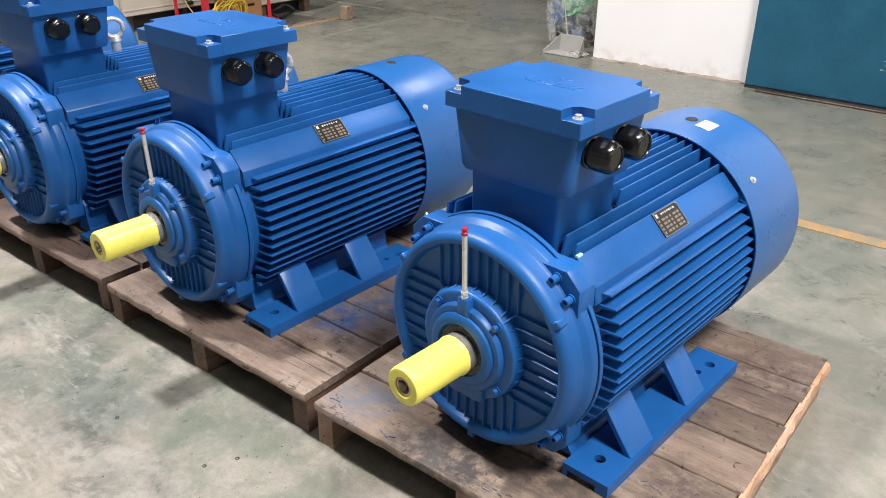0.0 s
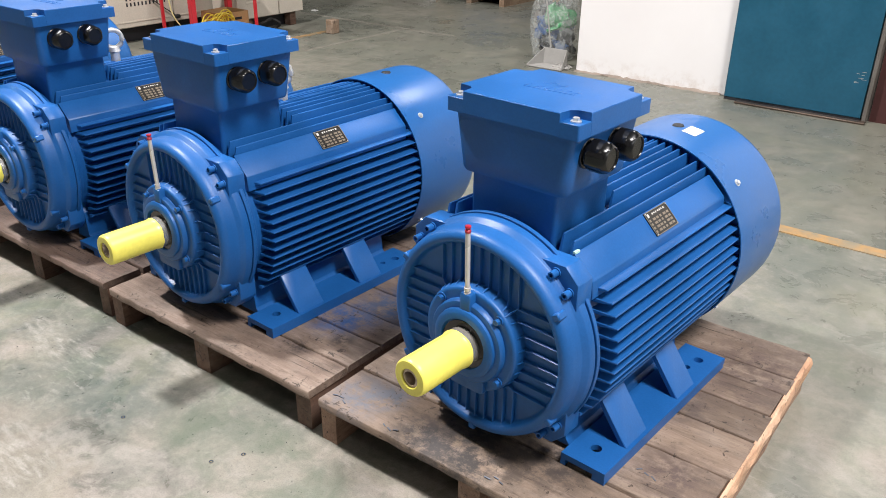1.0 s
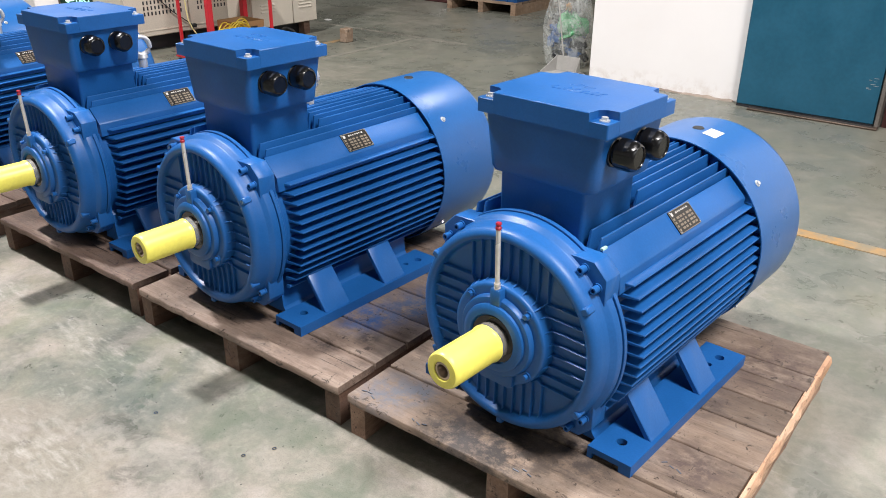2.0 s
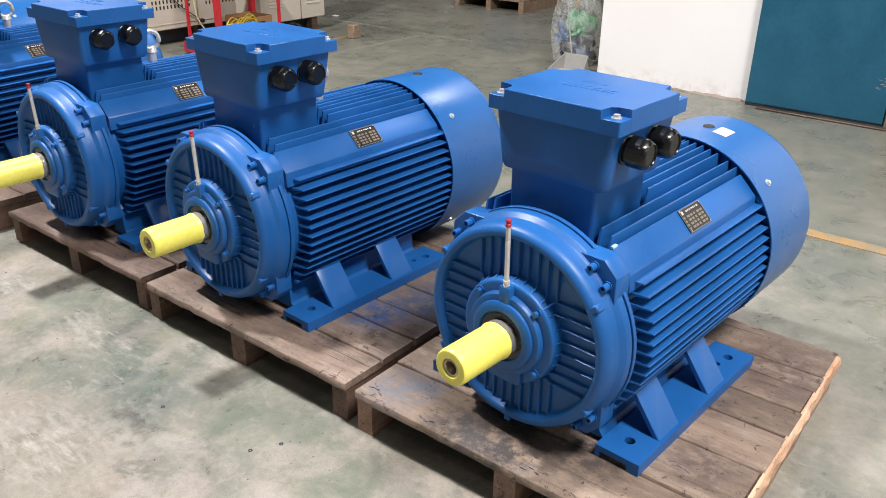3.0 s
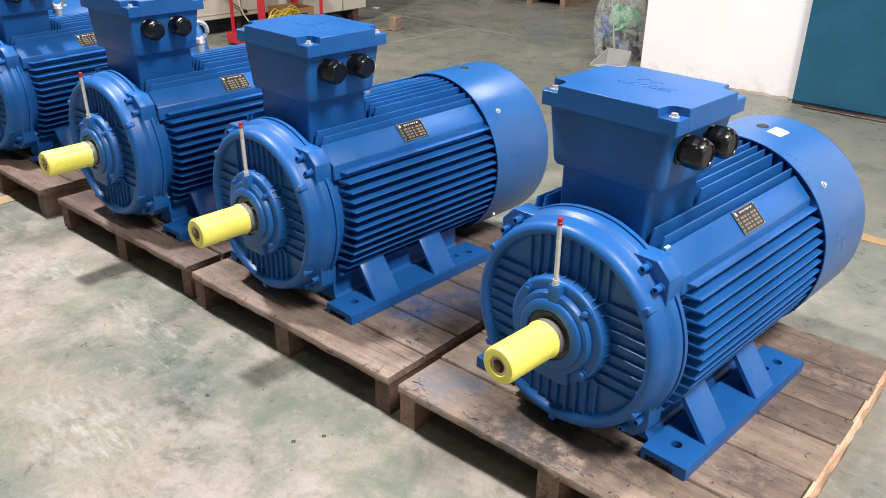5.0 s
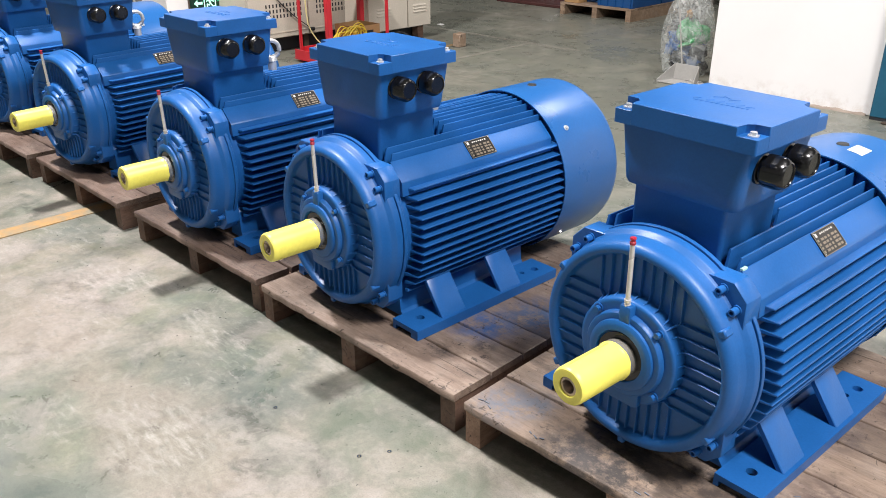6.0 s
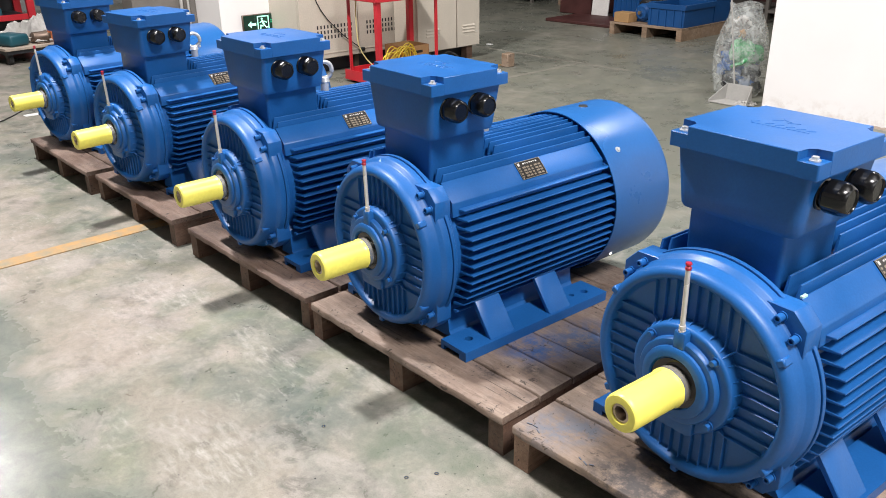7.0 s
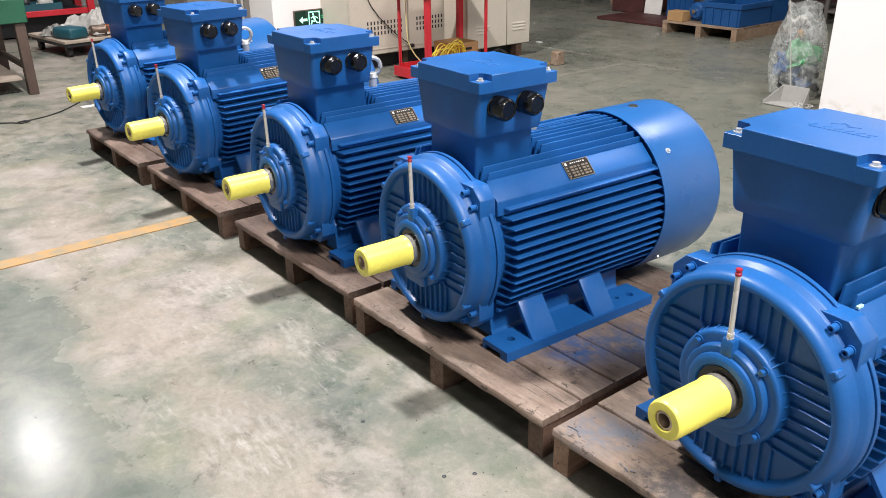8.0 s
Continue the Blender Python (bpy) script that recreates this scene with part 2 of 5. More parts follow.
    sound = mix(nt, ramp(nt, mid, ((0.36, 0.0), (0.62, 1.0))), (0.110, 0.132, 0.116), (0.195, 0.205, 0.182))
    c = mix(nt, across(-1.00, -0.85, 0.85, 0.0, wander), c, sound)
    clump = ramp(nt, noise_tex(nt, v, 2.6, 4, 0.6, 0.4), ((0.49, 0.0), (0.60, 1.0)))
    fleck = ramp(nt, noise_tex(nt, v, 34.0, 4, 0.6, 0.2), ((0.60, 0.0), (0.72, 0.30)))
    c = mix(nt, mix(nt, 1.0, clump, fleck, "MULTIPLY"), c, (0.06, 0.066, 0.054))
    c = mix(nt, ramp(nt, grit, ((0.36, 0.20), (0.52, 0.0))), c, (0.06, 0.062, 0.05))
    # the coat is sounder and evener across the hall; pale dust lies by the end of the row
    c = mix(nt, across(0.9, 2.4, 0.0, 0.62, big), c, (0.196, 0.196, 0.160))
    c = mix(nt, maths(nt, "MULTIPLY", patch(nt, v, (1.0, 0.9), (0.95, 0.80), big), 0.30), c, (0.255, 0.244, 0.200))
    nt.links.new(c, b.inputs["Base Color"])
    gloss = ramp(nt, mix(nt, 0.4, wear, mid), ((0.36, 0.20), (0.56, 0.50)))
    nt.links.new(mix(nt, across(-1.00, -0.85, 0.9, 0.0, wander), gloss, (0.19, 0.19, 0.19)), b.inputs["Roughness"])
    b.inputs["Specular IOR Level"].default_value = 0.32
    bump(nt, b, mix(nt, 0.4, fine, mid), 0.25, 0.0009)
    return m


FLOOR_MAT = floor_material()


def line_material():
    m, nt, b = material("worn_yellow_line_paint")
    v = coords(nt, world_space=True)
    n1 = noise_tex(nt, v, 9.0, 8, 0.7)
    c = mix(nt, ramp(nt, n1, ((0.40, 0.0), (0.50, 0.45), (0.62, 1.0))), (0.42, 0.245, 0.095), (0.25, 0.215, 0.15))
    nt.links.new(c, b.inputs["Base Color"])
    b.inputs["Roughness"].default_value = 0.5
    bump(nt, b, n1, 0.3, 0.001)
    return m


LINE_MAT = line_material()
FAINT_LINE = paint("faint_tape_residue", (0.225, 0.216, 0.182), 0.5, 0.25, 30.0, 0.3)


def wood_material(name, dark, mid, light, stain=0.5, along_x=True, spots=()):
    """Old pallet timber: grain along the board, grey weathering, oil stains and dirt."""
    m, nt, b = material(name)
    info = nt.nodes.new("ShaderNodeObjectInfo")
    off = nt.nodes.new("ShaderNodeVectorMath")
    off.operation = "SCALE"
    off.inputs[0].default_value = (7.0, 3.0, 5.0)
    nt.links.new(info.outputs["Random"], off.inputs["Scale"])
    base = nt.nodes.new("ShaderNodeNewGeometry").outputs["Position"]
    add = nt.nodes.new("ShaderNodeVectorMath")
    nt.links.new(base, add.inputs[0])
    nt.links.new(off.outputs[0], add.inputs[1])

    def stretched(vec, k):
        n = nt.nodes.new("ShaderNodeMapping")
        n.inputs["Scale"].default_value = (1.0, k, k) if along_x else (k, 1.0, k)
        nt.links.new(vec, n.inputs["Vector"])
        return n.outputs[0]

    long, wide = stretched(add.outputs[0], 11.0), stretched(add.outputs[0], 1.9)
    grain = noise_tex(nt, long, 3.2, 9, 0.72, 0.7)
    fibre = noise_tex(nt, long, 15.0, 7, 0.70, 0.4)
    split = noise_tex(nt, stretched(add.outputs[0], 30.0), 2.4, 5, 0.62, 0.4)
    blot = noise_tex(nt, wide, 4.2, 11, 0.76, 0.05)
    cloud = noise_tex(nt, wide, 2.4, 9, 0.72, 0.05)
    grit = noise_tex(nt, base, 75.0, 4, 0.7)
    c = ramp(nt, mix(nt, 0.6, grain, cloud), ((0.34, dark), (0.5, mid), (0.62, light)))
    c = mix(nt, ramp(nt, fibre, ((0.32, 0.40), (0.48, 0.0))), c, tuple(k * 0.5 for k in dark))
    tone = node(nt, "ShaderNodeHueSaturation")
    rnd = nt.nodes.new("ShaderNodeMapRange")
    rnd.inputs["To Min"].default_value, rnd.inputs["To Max"].default_value = 0.74, 1.15
    nt.links.new(info.outputs["Random"], rnd.inputs["Value"])
    nt.links.new(rnd.outputs[0], tone.inputs["Value"])
    nt.links.new(c, tone.inputs["Color"])
    # silver weathering, then dark stains drawn out along the grain
    silver = ramp(nt, noise_tex(nt, wide, 3.1, 10, 0.74, 0.05), ((0.50, 0.0), (0.68, 0.34)))
    c = mix(nt, silver, tone.outputs[0], tuple(0.55 * k + 0.45 * sum(light) / 3 for k in light))
    c = mix(nt, ramp(nt, blot, ((0.52, 0.0), (0.60, stain * 0.6), (0.70, stain))), c, (0.05, 0.037, 0.031))
    c = mix(nt, ramp(nt, grit, ((0.30, 0.6), (0.38, 0.0))), c, (0.045, 0.034, 0.027))
    # trodden-in pale dust, splits and chips
    dust = ramp(nt, noise_tex(nt, wide, 9.0, 10, 0.76, 0.05), ((0.54, 0.0), (0.70, 0.34)))
    c = mix(nt, dust, c, (0.30, 0.252, 0.208))
    c = mix(nt, ramp(nt, split, ((0.655, 0.0), (0.685, 0.85))), c, tuple(k * 0.22 for k in dark))
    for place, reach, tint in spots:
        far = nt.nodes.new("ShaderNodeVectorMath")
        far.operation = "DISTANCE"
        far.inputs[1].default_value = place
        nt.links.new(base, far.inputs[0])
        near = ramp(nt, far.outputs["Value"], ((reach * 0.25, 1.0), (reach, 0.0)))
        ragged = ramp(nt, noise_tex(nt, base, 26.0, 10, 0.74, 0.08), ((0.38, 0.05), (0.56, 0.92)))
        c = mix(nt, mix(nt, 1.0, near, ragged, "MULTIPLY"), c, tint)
    chips = ramp(nt, noise_tex(nt, base, 34.0, 5, 0.7, 1.0), ((0.60, 0.0), (0.66, 0.85)))
    c = mix(nt, chips, c, tuple(k * 0.3 for k in dark))
    nt.links.new(c, b.inputs["Base Color"])
    b.inputs["Roughness"].default_value = 0.68
    relief = mix(nt, 0.45, mix(nt, 0.5, grain, fibre), grit)
    relief = mix(nt, ramp(nt, split, ((0.64, 0.0), (0.69, 1.0))), relief, (0.0, 0.0, 0.0))
    bump(nt, b, relief, 0.85, 0.0035)
    return m


DECK_WOOD = wood_material("weathered_deck_boards", (0.085, 0.057, 0.045), (0.185, 0.132, 0.102), (0.30, 0.230, 0.182), 0.65, True, (((-0.615, 0.15, 0.122), 0.13, (0.022, 0.085, 0.25)), ((-0.535, 0.30, 0.122), 0.15, (0.045, 0.095, 0.21)), ((-0.609, -0.037, 0.122), 0.05, (0.03, 0.022, 0.019)), ((-0.535, 0.06, 0.122), 0.05, (0.04, 0.03, 0.027))))
# dark spots below shaft and foot front paint oil stain together with the motor's shade
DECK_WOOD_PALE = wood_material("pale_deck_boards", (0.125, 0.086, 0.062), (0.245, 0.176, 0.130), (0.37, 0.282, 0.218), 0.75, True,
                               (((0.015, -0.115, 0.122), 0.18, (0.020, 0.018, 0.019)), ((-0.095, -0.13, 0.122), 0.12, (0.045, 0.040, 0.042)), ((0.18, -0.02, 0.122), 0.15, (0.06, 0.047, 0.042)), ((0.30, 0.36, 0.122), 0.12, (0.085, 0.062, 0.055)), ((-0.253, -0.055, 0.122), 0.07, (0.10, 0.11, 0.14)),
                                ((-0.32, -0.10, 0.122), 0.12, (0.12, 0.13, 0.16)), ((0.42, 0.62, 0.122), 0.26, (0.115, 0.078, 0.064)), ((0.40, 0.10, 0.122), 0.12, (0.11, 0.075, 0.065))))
DECK_WOOD_DARK = wood_material("dark_deck_boards", (0.066, 0.040, 0.032), (0.145, 0.096, 0.074), (0.24, 0.172, 0.138), 0.7, True)
BEARER_WOOD = wood_material("rough_bearer_timber", (0.075, 0.040, 0.028), (0.15, 0.082, 0.056), (0.235, 0.142, 0.098), 0.6, False)
PALE_BEARER = wood_material("fresh_sawn_timber", (0.33, 0.165, 0.09), (0.56, 0.33, 0.205), (0.70, 0.475, 0.325), 0.4, False)
NEAR_BEARER = wood_material("splintered_bearer_timber", (0.13, 0.072, 0.050), (0.26, 0.155, 0.108), (0.41, 0.265, 0.19), 0.7, False)
CRATE_WOOD = wood_material("light_pallet_timber", (0.18, 0.115, 0.075), (0.33, 0.225, 0.15), (0.46, 0.345, 0.25), 0.3, True)


def film_material():
    """Thin clear plastic of a rubbish bag."""
    m, nt, b = material("clear_plastic_film")
    v = coords(nt)
    n1 = noise_tex(nt, v, 14.0, 6, 0.65, 1.2)
    b.inputs["Base Color"].default_value = (0.80, 0.84, 0.82, 1)
    b.inputs["Roughness"].default_value = 0.18
    nt.links.new(ramp(nt, n1, ((0.38, 0.12), (0.70, 0.52))), b.inputs["Alpha"])
    bump(nt, b, n1, 0.9, 0.02)
    return m


FILM = film_material()

# ---- mesh helpers ----


def part(name, bm, mat, parent=None, label="", loc=None, sharp=38):
    """Link a bmesh as one mesh object under a thing or a part."""
    bmesh.ops.recalc_face_normals(bm, faces=bm.faces)
    me = bpy.data.meshes.new(name)
    bm.to_mesh(me)
    bm.free()
    me.materials.append(mat)
    me.polygons.foreach_set("use_smooth", [True] * len(me.polygons))
    me.set_sharp_from_angle(angle=radians(sharp))
    return again(name, me, parent, label, loc)


def again(name, me, parent=None, label="", loc=None):
    """One more object on a mesh that exists."""
    ob = new(name, me)
    if parent:
        ob.parent = parent
    if loc:
        ob.location = loc
    if label:
        ob["label"] = label
    return ob


def thing(name, label, category, group="", kind=""):
    return tagged(new(name), label, category, group, kind)


def box(bm, x0, x1, y0, y1, z0, z1, bev=0.0, seg=1):
    m = Matrix.LocRotScale(((x0 + x1) / 2, (y0 + y1) / 2, (z0 + z1) / 2), None, (x1 - x0, y1 - y0, z1 - z0))
    vs = bmesh.ops.create_cube(bm, size=1, matrix=m)["verts"]
    if bev:
        es = list({e for v in vs for e in v.link_edges})
        bmesh.ops.bevel(bm, geom=es, offset=bev, segments=seg, affect="EDGES", profile=0.5)
    return bm


def boxed(*args, **kw):
    return box(bmesh.new(), *args, **kw)


def cyl(bm, p, q, r0, r1=None, n=16, caps=True):
    """A cylinder or cone from point p to point q."""
    p, q = Vector(p), Vector(q)
    turn = (q - p).to_track_quat("Z", "Y").to_matrix().to_4x4()
    m = Matrix.Translation((p + q) / 2) @ turn
    bmesh.ops.create_cone(bm, cap_ends=caps, segments=n, radius1=r0, radius2=r0 if r1 is None else r1, depth=(q - p).length, matrix=m)
    return bm


def lathe(bm, profile, n=64, z=0.0, x=0.0, close=False):
    """Turn a profile of (y, radius) about the line along y at x, z."""
    rings = []
    for y, r in profile:
        if r < 1e-6:
            rings.append([bm.verts.new((x, y, z))])
        else:
            rings.append([bm.verts.new((x + r * math.cos(2 * math.pi * i / n), y, z + r * math.sin(2 * math.pi * i / n))) for i in range(n)])
    pairs = list(zip(rings, rings[1:])) + ([(rings[-1], rings[0])] if close else [])
    for a, b in pairs:
        for i in range(n):
            j = (i + 1) % n
            quad = [a[i % len(a)], a[j % len(a)], b[j % len(b)], b[i % len(b)]]
            quad = list(dict.fromkeys(quad))
            if len(quad) > 2:
                bm.faces.new(quad)
    return bm


def lathe_up(bm, x, y, profile, n=16):
    """A turned shape on an upright axis; profile of (height, radius)."""
    return loft(bm, [[(x + max(r, 0.0002) * math.cos(2 * math.pi * i / n), y + max(r, 0.0002) * math.sin(2 * math.pi * i / n), z) for i in range(n)] for z, r in profile])


def prism(bm, pts, axis, a, b, bev=0.0, seg=1):
    """Extrude a polygon along an axis; pts are the other two coordinates in order."""
    def at(p, k):
        return {"x": (k, p[0], p[1]), "y": (p[0], k, p[1]), "z": (p[0], p[1], k)}[axis]
    lo = [bm.verts.new(at(p, a)) for p in pts]
    hi = [bm.verts.new(at(p, b)) for p in pts]
    n = len(pts)
    faces = [bm.faces.new(lo), bm.faces.new(hi)]
    for i in range(n):
        faces.append(bm.faces.new((lo[i], lo[(i + 1) % n], hi[(i + 1) % n], hi[i])))
    if bev:
        es = list({e for f in faces for e in f.edges})
        bmesh.ops.bevel(bm, geom=es, offset=bev, segments=seg, affect="EDGES", profile=0.5)
    return bm


def loft(bm, loops, cap=True):
    """Skin closed loops of equal length."""
    rings = [[bm.verts.new(p) for p in lp] for lp in loops]
    n = len(rings[0])
    for a, b in zip(rings, rings[1:]):
        for i in range(n):
            bm.faces.new((a[i], a[(i + 1) % n], b[(i + 1) % n], b[i]))
    if cap:
        bm.faces.new(rings[0])
        bm.faces.new(rings[-1])
    return bm


def rounded(x0, x1, y0, y1, r, z, k=4):
    """A rounded rectangle's loop at height z."""
    pts = []
    for cx, cy, a0 in ((x1 - r, y1 - r, 0), (x0 + r, y1 - r, 90), (x0 + r, y0 + r, 180), (x1 - r, y0 + r, 270)):
        for i in range(k + 1):
            a = radians(a0 + 90 * i / k)
            pts.append((cx + r * math.cos(a), cy + r * math.sin(a), z))
    return pts


def sweep(bm, pts, r, n=8):
    """A round tube along points."""
    pts = [Vector(p) for p in pts]
    rings = []
    for i, p in enumerate(pts):
        d = (pts[min(i + 1, len(pts) - 1)] - pts[max(i - 1, 0)]).normalized()
        side = d.cross(Vector((0, 0, 1)) if abs(d.z) < 0.95 else Vector((1, 0, 0))).normalized()
        up = side.cross(d)
        rings.append([p + r * (math.cos(2 * math.pi * j / n) * side + math.sin(2 * math.pi * j / n) * up) for j in range(n)])
    return loft(bm, rings)


def holed_plate(bm, outline, holes, z0, z1, n=16):
    """A flat plate with round holes through it: outline points, (x, y, r) holes."""
    def loop(pts):
        vs = [bm.verts.new((x, y, z1)) for x, y in pts]
        return [bm.edges.new((vs[i], vs[(i + 1) % len(vs)])) for i in range(len(vs))]
    es = loop(outline)
    for hx, hy, hr in holes:
        es += loop([(hx + hr * math.cos(2 * math.pi * i / n), hy + hr * math.sin(2 * math.pi * i / n)) for i in range(n)])
    made = bmesh.ops.triangle_fill(bm, use_beauty=True, edges=es)
    faces = [g for g in made["geom"] if isinstance(g, bmesh.types.BMFace)]
    ext = bmesh.ops.extrude_face_region(bm, geom=faces)
    for v in [g for g in ext["geom"] if isinstance(g, bmesh.types.BMVert)]:
        v.co.z = z0
    return bm


# ---- hall ----
X0, X1, Y0, Y1, TOP = -12.0, 5.0, -6.0, 10.0, 6.0
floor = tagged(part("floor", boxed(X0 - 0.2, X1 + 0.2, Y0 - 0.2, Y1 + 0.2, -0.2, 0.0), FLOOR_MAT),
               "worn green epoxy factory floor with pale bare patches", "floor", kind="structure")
for nm, bx in (("wall_west", (X0 - 0.2, X0, Y0, Y1, 0, TOP)), ("wall_east", (X1, X1 + 0.2, Y0, Y1, 0, TOP)),
               ("wall_south", (X0 - 0.2, X1 + 0.2, Y0 - 0.2, Y0, 0, TOP)), ("wall_north", (X0 - 0.2, X1 + 0.2, Y1, Y1 + 0.2, 0, TOP))):
    tagged(part(nm, boxed(*bx), DARK_HALL if nm == "wall_north" else GREY_HALL), "plain grey wall closing the factory hall", "wall", kind="structure")
tagged(part("ceiling", boxed(X0 - 0.2, X1 + 0.2, Y0 - 0.2, Y1 + 0.2, TOP, TOP + 0.2), GREY_HALL), "plain grey factory hall ceiling", "ceiling", kind="structure")

# white partition with the teal sliding door beside it
white = tagged(part("wall_partition", boxed(-1.865, -0.770, 3.84, 4.2, 0.0, 3.0, bev=0.004), WHITE_WALL),
               "white painted partition wall, scuffed along its foot", "wall", kind="structure")
rng = random.Random(44)
bm = bmesh.new()
loft(bm, [[(x, 3.8395, 0.0), (x, 3.8395, 0.010 + rng.uniform(-0.004, 0.006)), (x, 3.824 + rng.uniform(-0.006, 0.008), 0.006 + rng.uniform(-0.003, 0.003)), (x, 3.815 + rng.uniform(-0.008, 0.010), 0.0)] for x in [-1.865 + 1.05 * i / 40 for i in range(41)]])
tagged(part("baseboard", bm, BROKEN_SEAL), "broken dirty mortar seal along the foot of the white wall", "baseboard", kind="structure")
door = thing("door_1", "teal blue steel sliding door, closed, scuffed near its edge", "door", kind="structure")
part("door_leaf", boxed(-0.768, 0.030, 3.755, 3.81, 0.018, 2.6, bev=0.004), TEAL, door)
part("threshold", boxed(-0.68, 0.065, 3.690, 3.735, 0.0, 0.014, bev=0.004), DARK_STEEL, door, "dark rusted floor track")
# dark strip that fills the gap between leaf and floor
part("floor_rail", boxed(-0.768, 0.030, 3.760, 3.80, 0.0, 0.0175), DARK_CLUTTER, door, "dark strip filling the gap under the leaf")
part("door_frame", boxed(0.036, 0.062, 3.74, 3.84, 0.0, 2.6, bev=0.004), GREY_METAL, door, "dull brown-grey edge frame")
for k in range(7):
    zz, yy0 = 0.215 + 0.011 * k + rng.uniform(-0.004, 0.004), -0.028 + rng.uniform(-0.02, 0.02)
    part("scratch", boxed(yy0, yy0 + rng.uniform(0.012, 0.03), 3.7540, 3.7549, zz, zz + 0.002), DUSTPAN_GREY, door, "pale scratch in the paint")
tagged(part("wall_panel", boxed(0.068, 0.40, 3.80, 4.1, 0.0, 3.0), RUST_PANEL), "dull brown cladding beside the teal door", "wall", kind="structure")
# unseen white wall, added so the motors' blue paint reflects something bright
tagged(part("wall_partition", boxed(0.403, 4.6, 3.84, 4.2, 0.0, 3.0, bev=0.004), WHITE_WALL), "added white reflector wall beyond the door, out of view", "wall", kind="structure")

# floor lines
def floor_line(x0, x1, y0, y1):
    return tagged(part("floor_line", boxed(x0, x1, y0, y1, 0.0, 0.004), LINE_MAT), "worn yellow line painted on the floor", "floor line", "floor lines", "structure")


floor_line(-2.70, -2.615, -4.0, 0.6)
floor_line(-0.6, 3.0, 1.865, 1.935)
floor_line(-4.285, -4.232, 2.9, 3.815)
for fx0, fx1, fy0, fy1 in ((-5.3, -3.3, 4.285, 4.335), (-3.85, -3.80, 3.1, 4.28)):
    tagged(part("floor_line", boxed(fx0, fx1, fy0, fy1, 0.0, 0.0015), FAINT_LINE), "faint pale line left by old floor tape", "floor line", "floor lines", "structure")

# ---- pallets ----
P = 0.122


def pallet(x0, x1, y0, y1, deck, bearer, widths, label, lip=0.0, seed=1):
    """Open timber pallet: boards across on three bearers running back."""
    rng = random.Random(seed)
    ob = thing("pallet", label, "pallet", "pallets in a row")
    ob.location = (x0, y0, 0)
    w, d = x1 - x0, y1 - y0
    y, total = 0.0, sum(widths)
    for k, bw in enumerate(widths):
        depth = bw * d / total
        dz = rng.uniform(-0.0015, 0.0005)
        bm = bmesh.new()
        n = 24
        a, b = rng.uniform(-0.006, 0.004), rng.uniform(-0.004, 0.006)
        g = rng.uniform(0.0015, 0.0035)
        loops = []
        for i in range(n + 1):
            x = a + (w + b - a) * i / n
            j0, j1 = rng.uniform(-0.0018, 0.0018), rng.uniform(-0.0018, 0.0018)
            if rng.random() < 0.08:
                j0 += rng.uniform(0.001, 0.003)
            e0, e1 = y + g + j0, y + depth - g + j1
            t, s = P - 0.022, P + dz
            loops.append([(x, e0, t), (x, e1, t), (x, e1, s - 0.003), (x, e1 - 0.003, s), (x, e0 + 0.003, s), (x, e0, s - 0.003)])
        loft(bm, loops)
        part("deck_board", bm, deck, ob, sharp=50)
        y += depth
    for k, (bx, bw2) in enumerate(((0.0, 0.05), (w / 2 - 0.03, 0.06), (w - 0.05, 0.05))):
        bm = bmesh.new()
        loops = []
        for i in range(13):
            yy = 0.012 + (d - 0.02) * i / 12
            e, f = rng.uniform(-0.002, 0.002), rng.uniform(-0.002, 0.002)
            loops.append([(bx + e, yy, 0.0), (bx + bw2 + f, yy, 0.0), (bx + bw2 + f, yy, P - 0.0235), (bx + e, yy, P - 0.0235)])
        loft(bm, loops)
        part("bearer", bm, bearer, ob, sharp=50)
    return ob


W8 = (0.14, 0.12, 0.11, 0.13, 0.10, 0.12, 0.11, 0.13)
near_pallet = pallet(-0.395, 0.507, -0.18, 0.795, DECK_WOOD_PALE, NEAR_BEARER, (0.172, 0.173, 0.159, 0.121, 0.110, 0.082, 0.158), "weathered wooden pallet, boards dark with oil stains and painted shade, with a fresh-sawn side bearer", seed=3)
rng = random.Random(21)
slab = bmesh.new()
loops = []
for i in range(29):
    yy = 0.004 + 0.952 * i / 28
    a, b, c = rng.uniform(-0.003, 0.003), rng.uniform(-0.004, 0.004), rng.uniform(-0.004, 0.003)
    loops.append([(0.893, yy, 0.0), (0.897 + b * 0.5, yy, 0.0), (0.908 + b * 0.5, yy, 0.055 + c), (0.917 + b, yy, P - 0.022 + c), (0.912 + a, yy, P - 0.006 + c * 0.5), (0.9035, yy, P - 0.002 + a * 0.3), (0.893, yy, P - 0.024)])
loft(slab, loops)
part("edge_slab", slab, PALE_BEARER, near_pallet, "split fresh timber slab", sharp=30)
pallet(-1.305, -0.438, -0.175, 0.787, DECK_WOOD, BEARER_WOOD, (0.148, 0.133, 0.108, 0.130, 0.138, 0.150, 0.155), "grey-brown wooden pallet with blue paint smears on its boards", seed=5)
pallet(-2.215, -1.345, -0.165, 0.79, DECK_WOOD_DARK, BEARER_WOOD, W8, "old brown wooden pallet under a blue motor", seed=8)
pallet(-3.20, -2.345, -0.175, 0.78, DECK_WOOD_DARK, BEARER_WOOD, W8, "old brown wooden pallet, dark with dirt, under a blue motor", seed=11)
pallet(-4.14, -3.27, -0.195, 0.76, DECK_WOOD_DARK, BEARER_WOOD, W8, "old brown wooden pallet at the far end of the row", seed=14)

# ---- electric motors ----
AX = 0.28


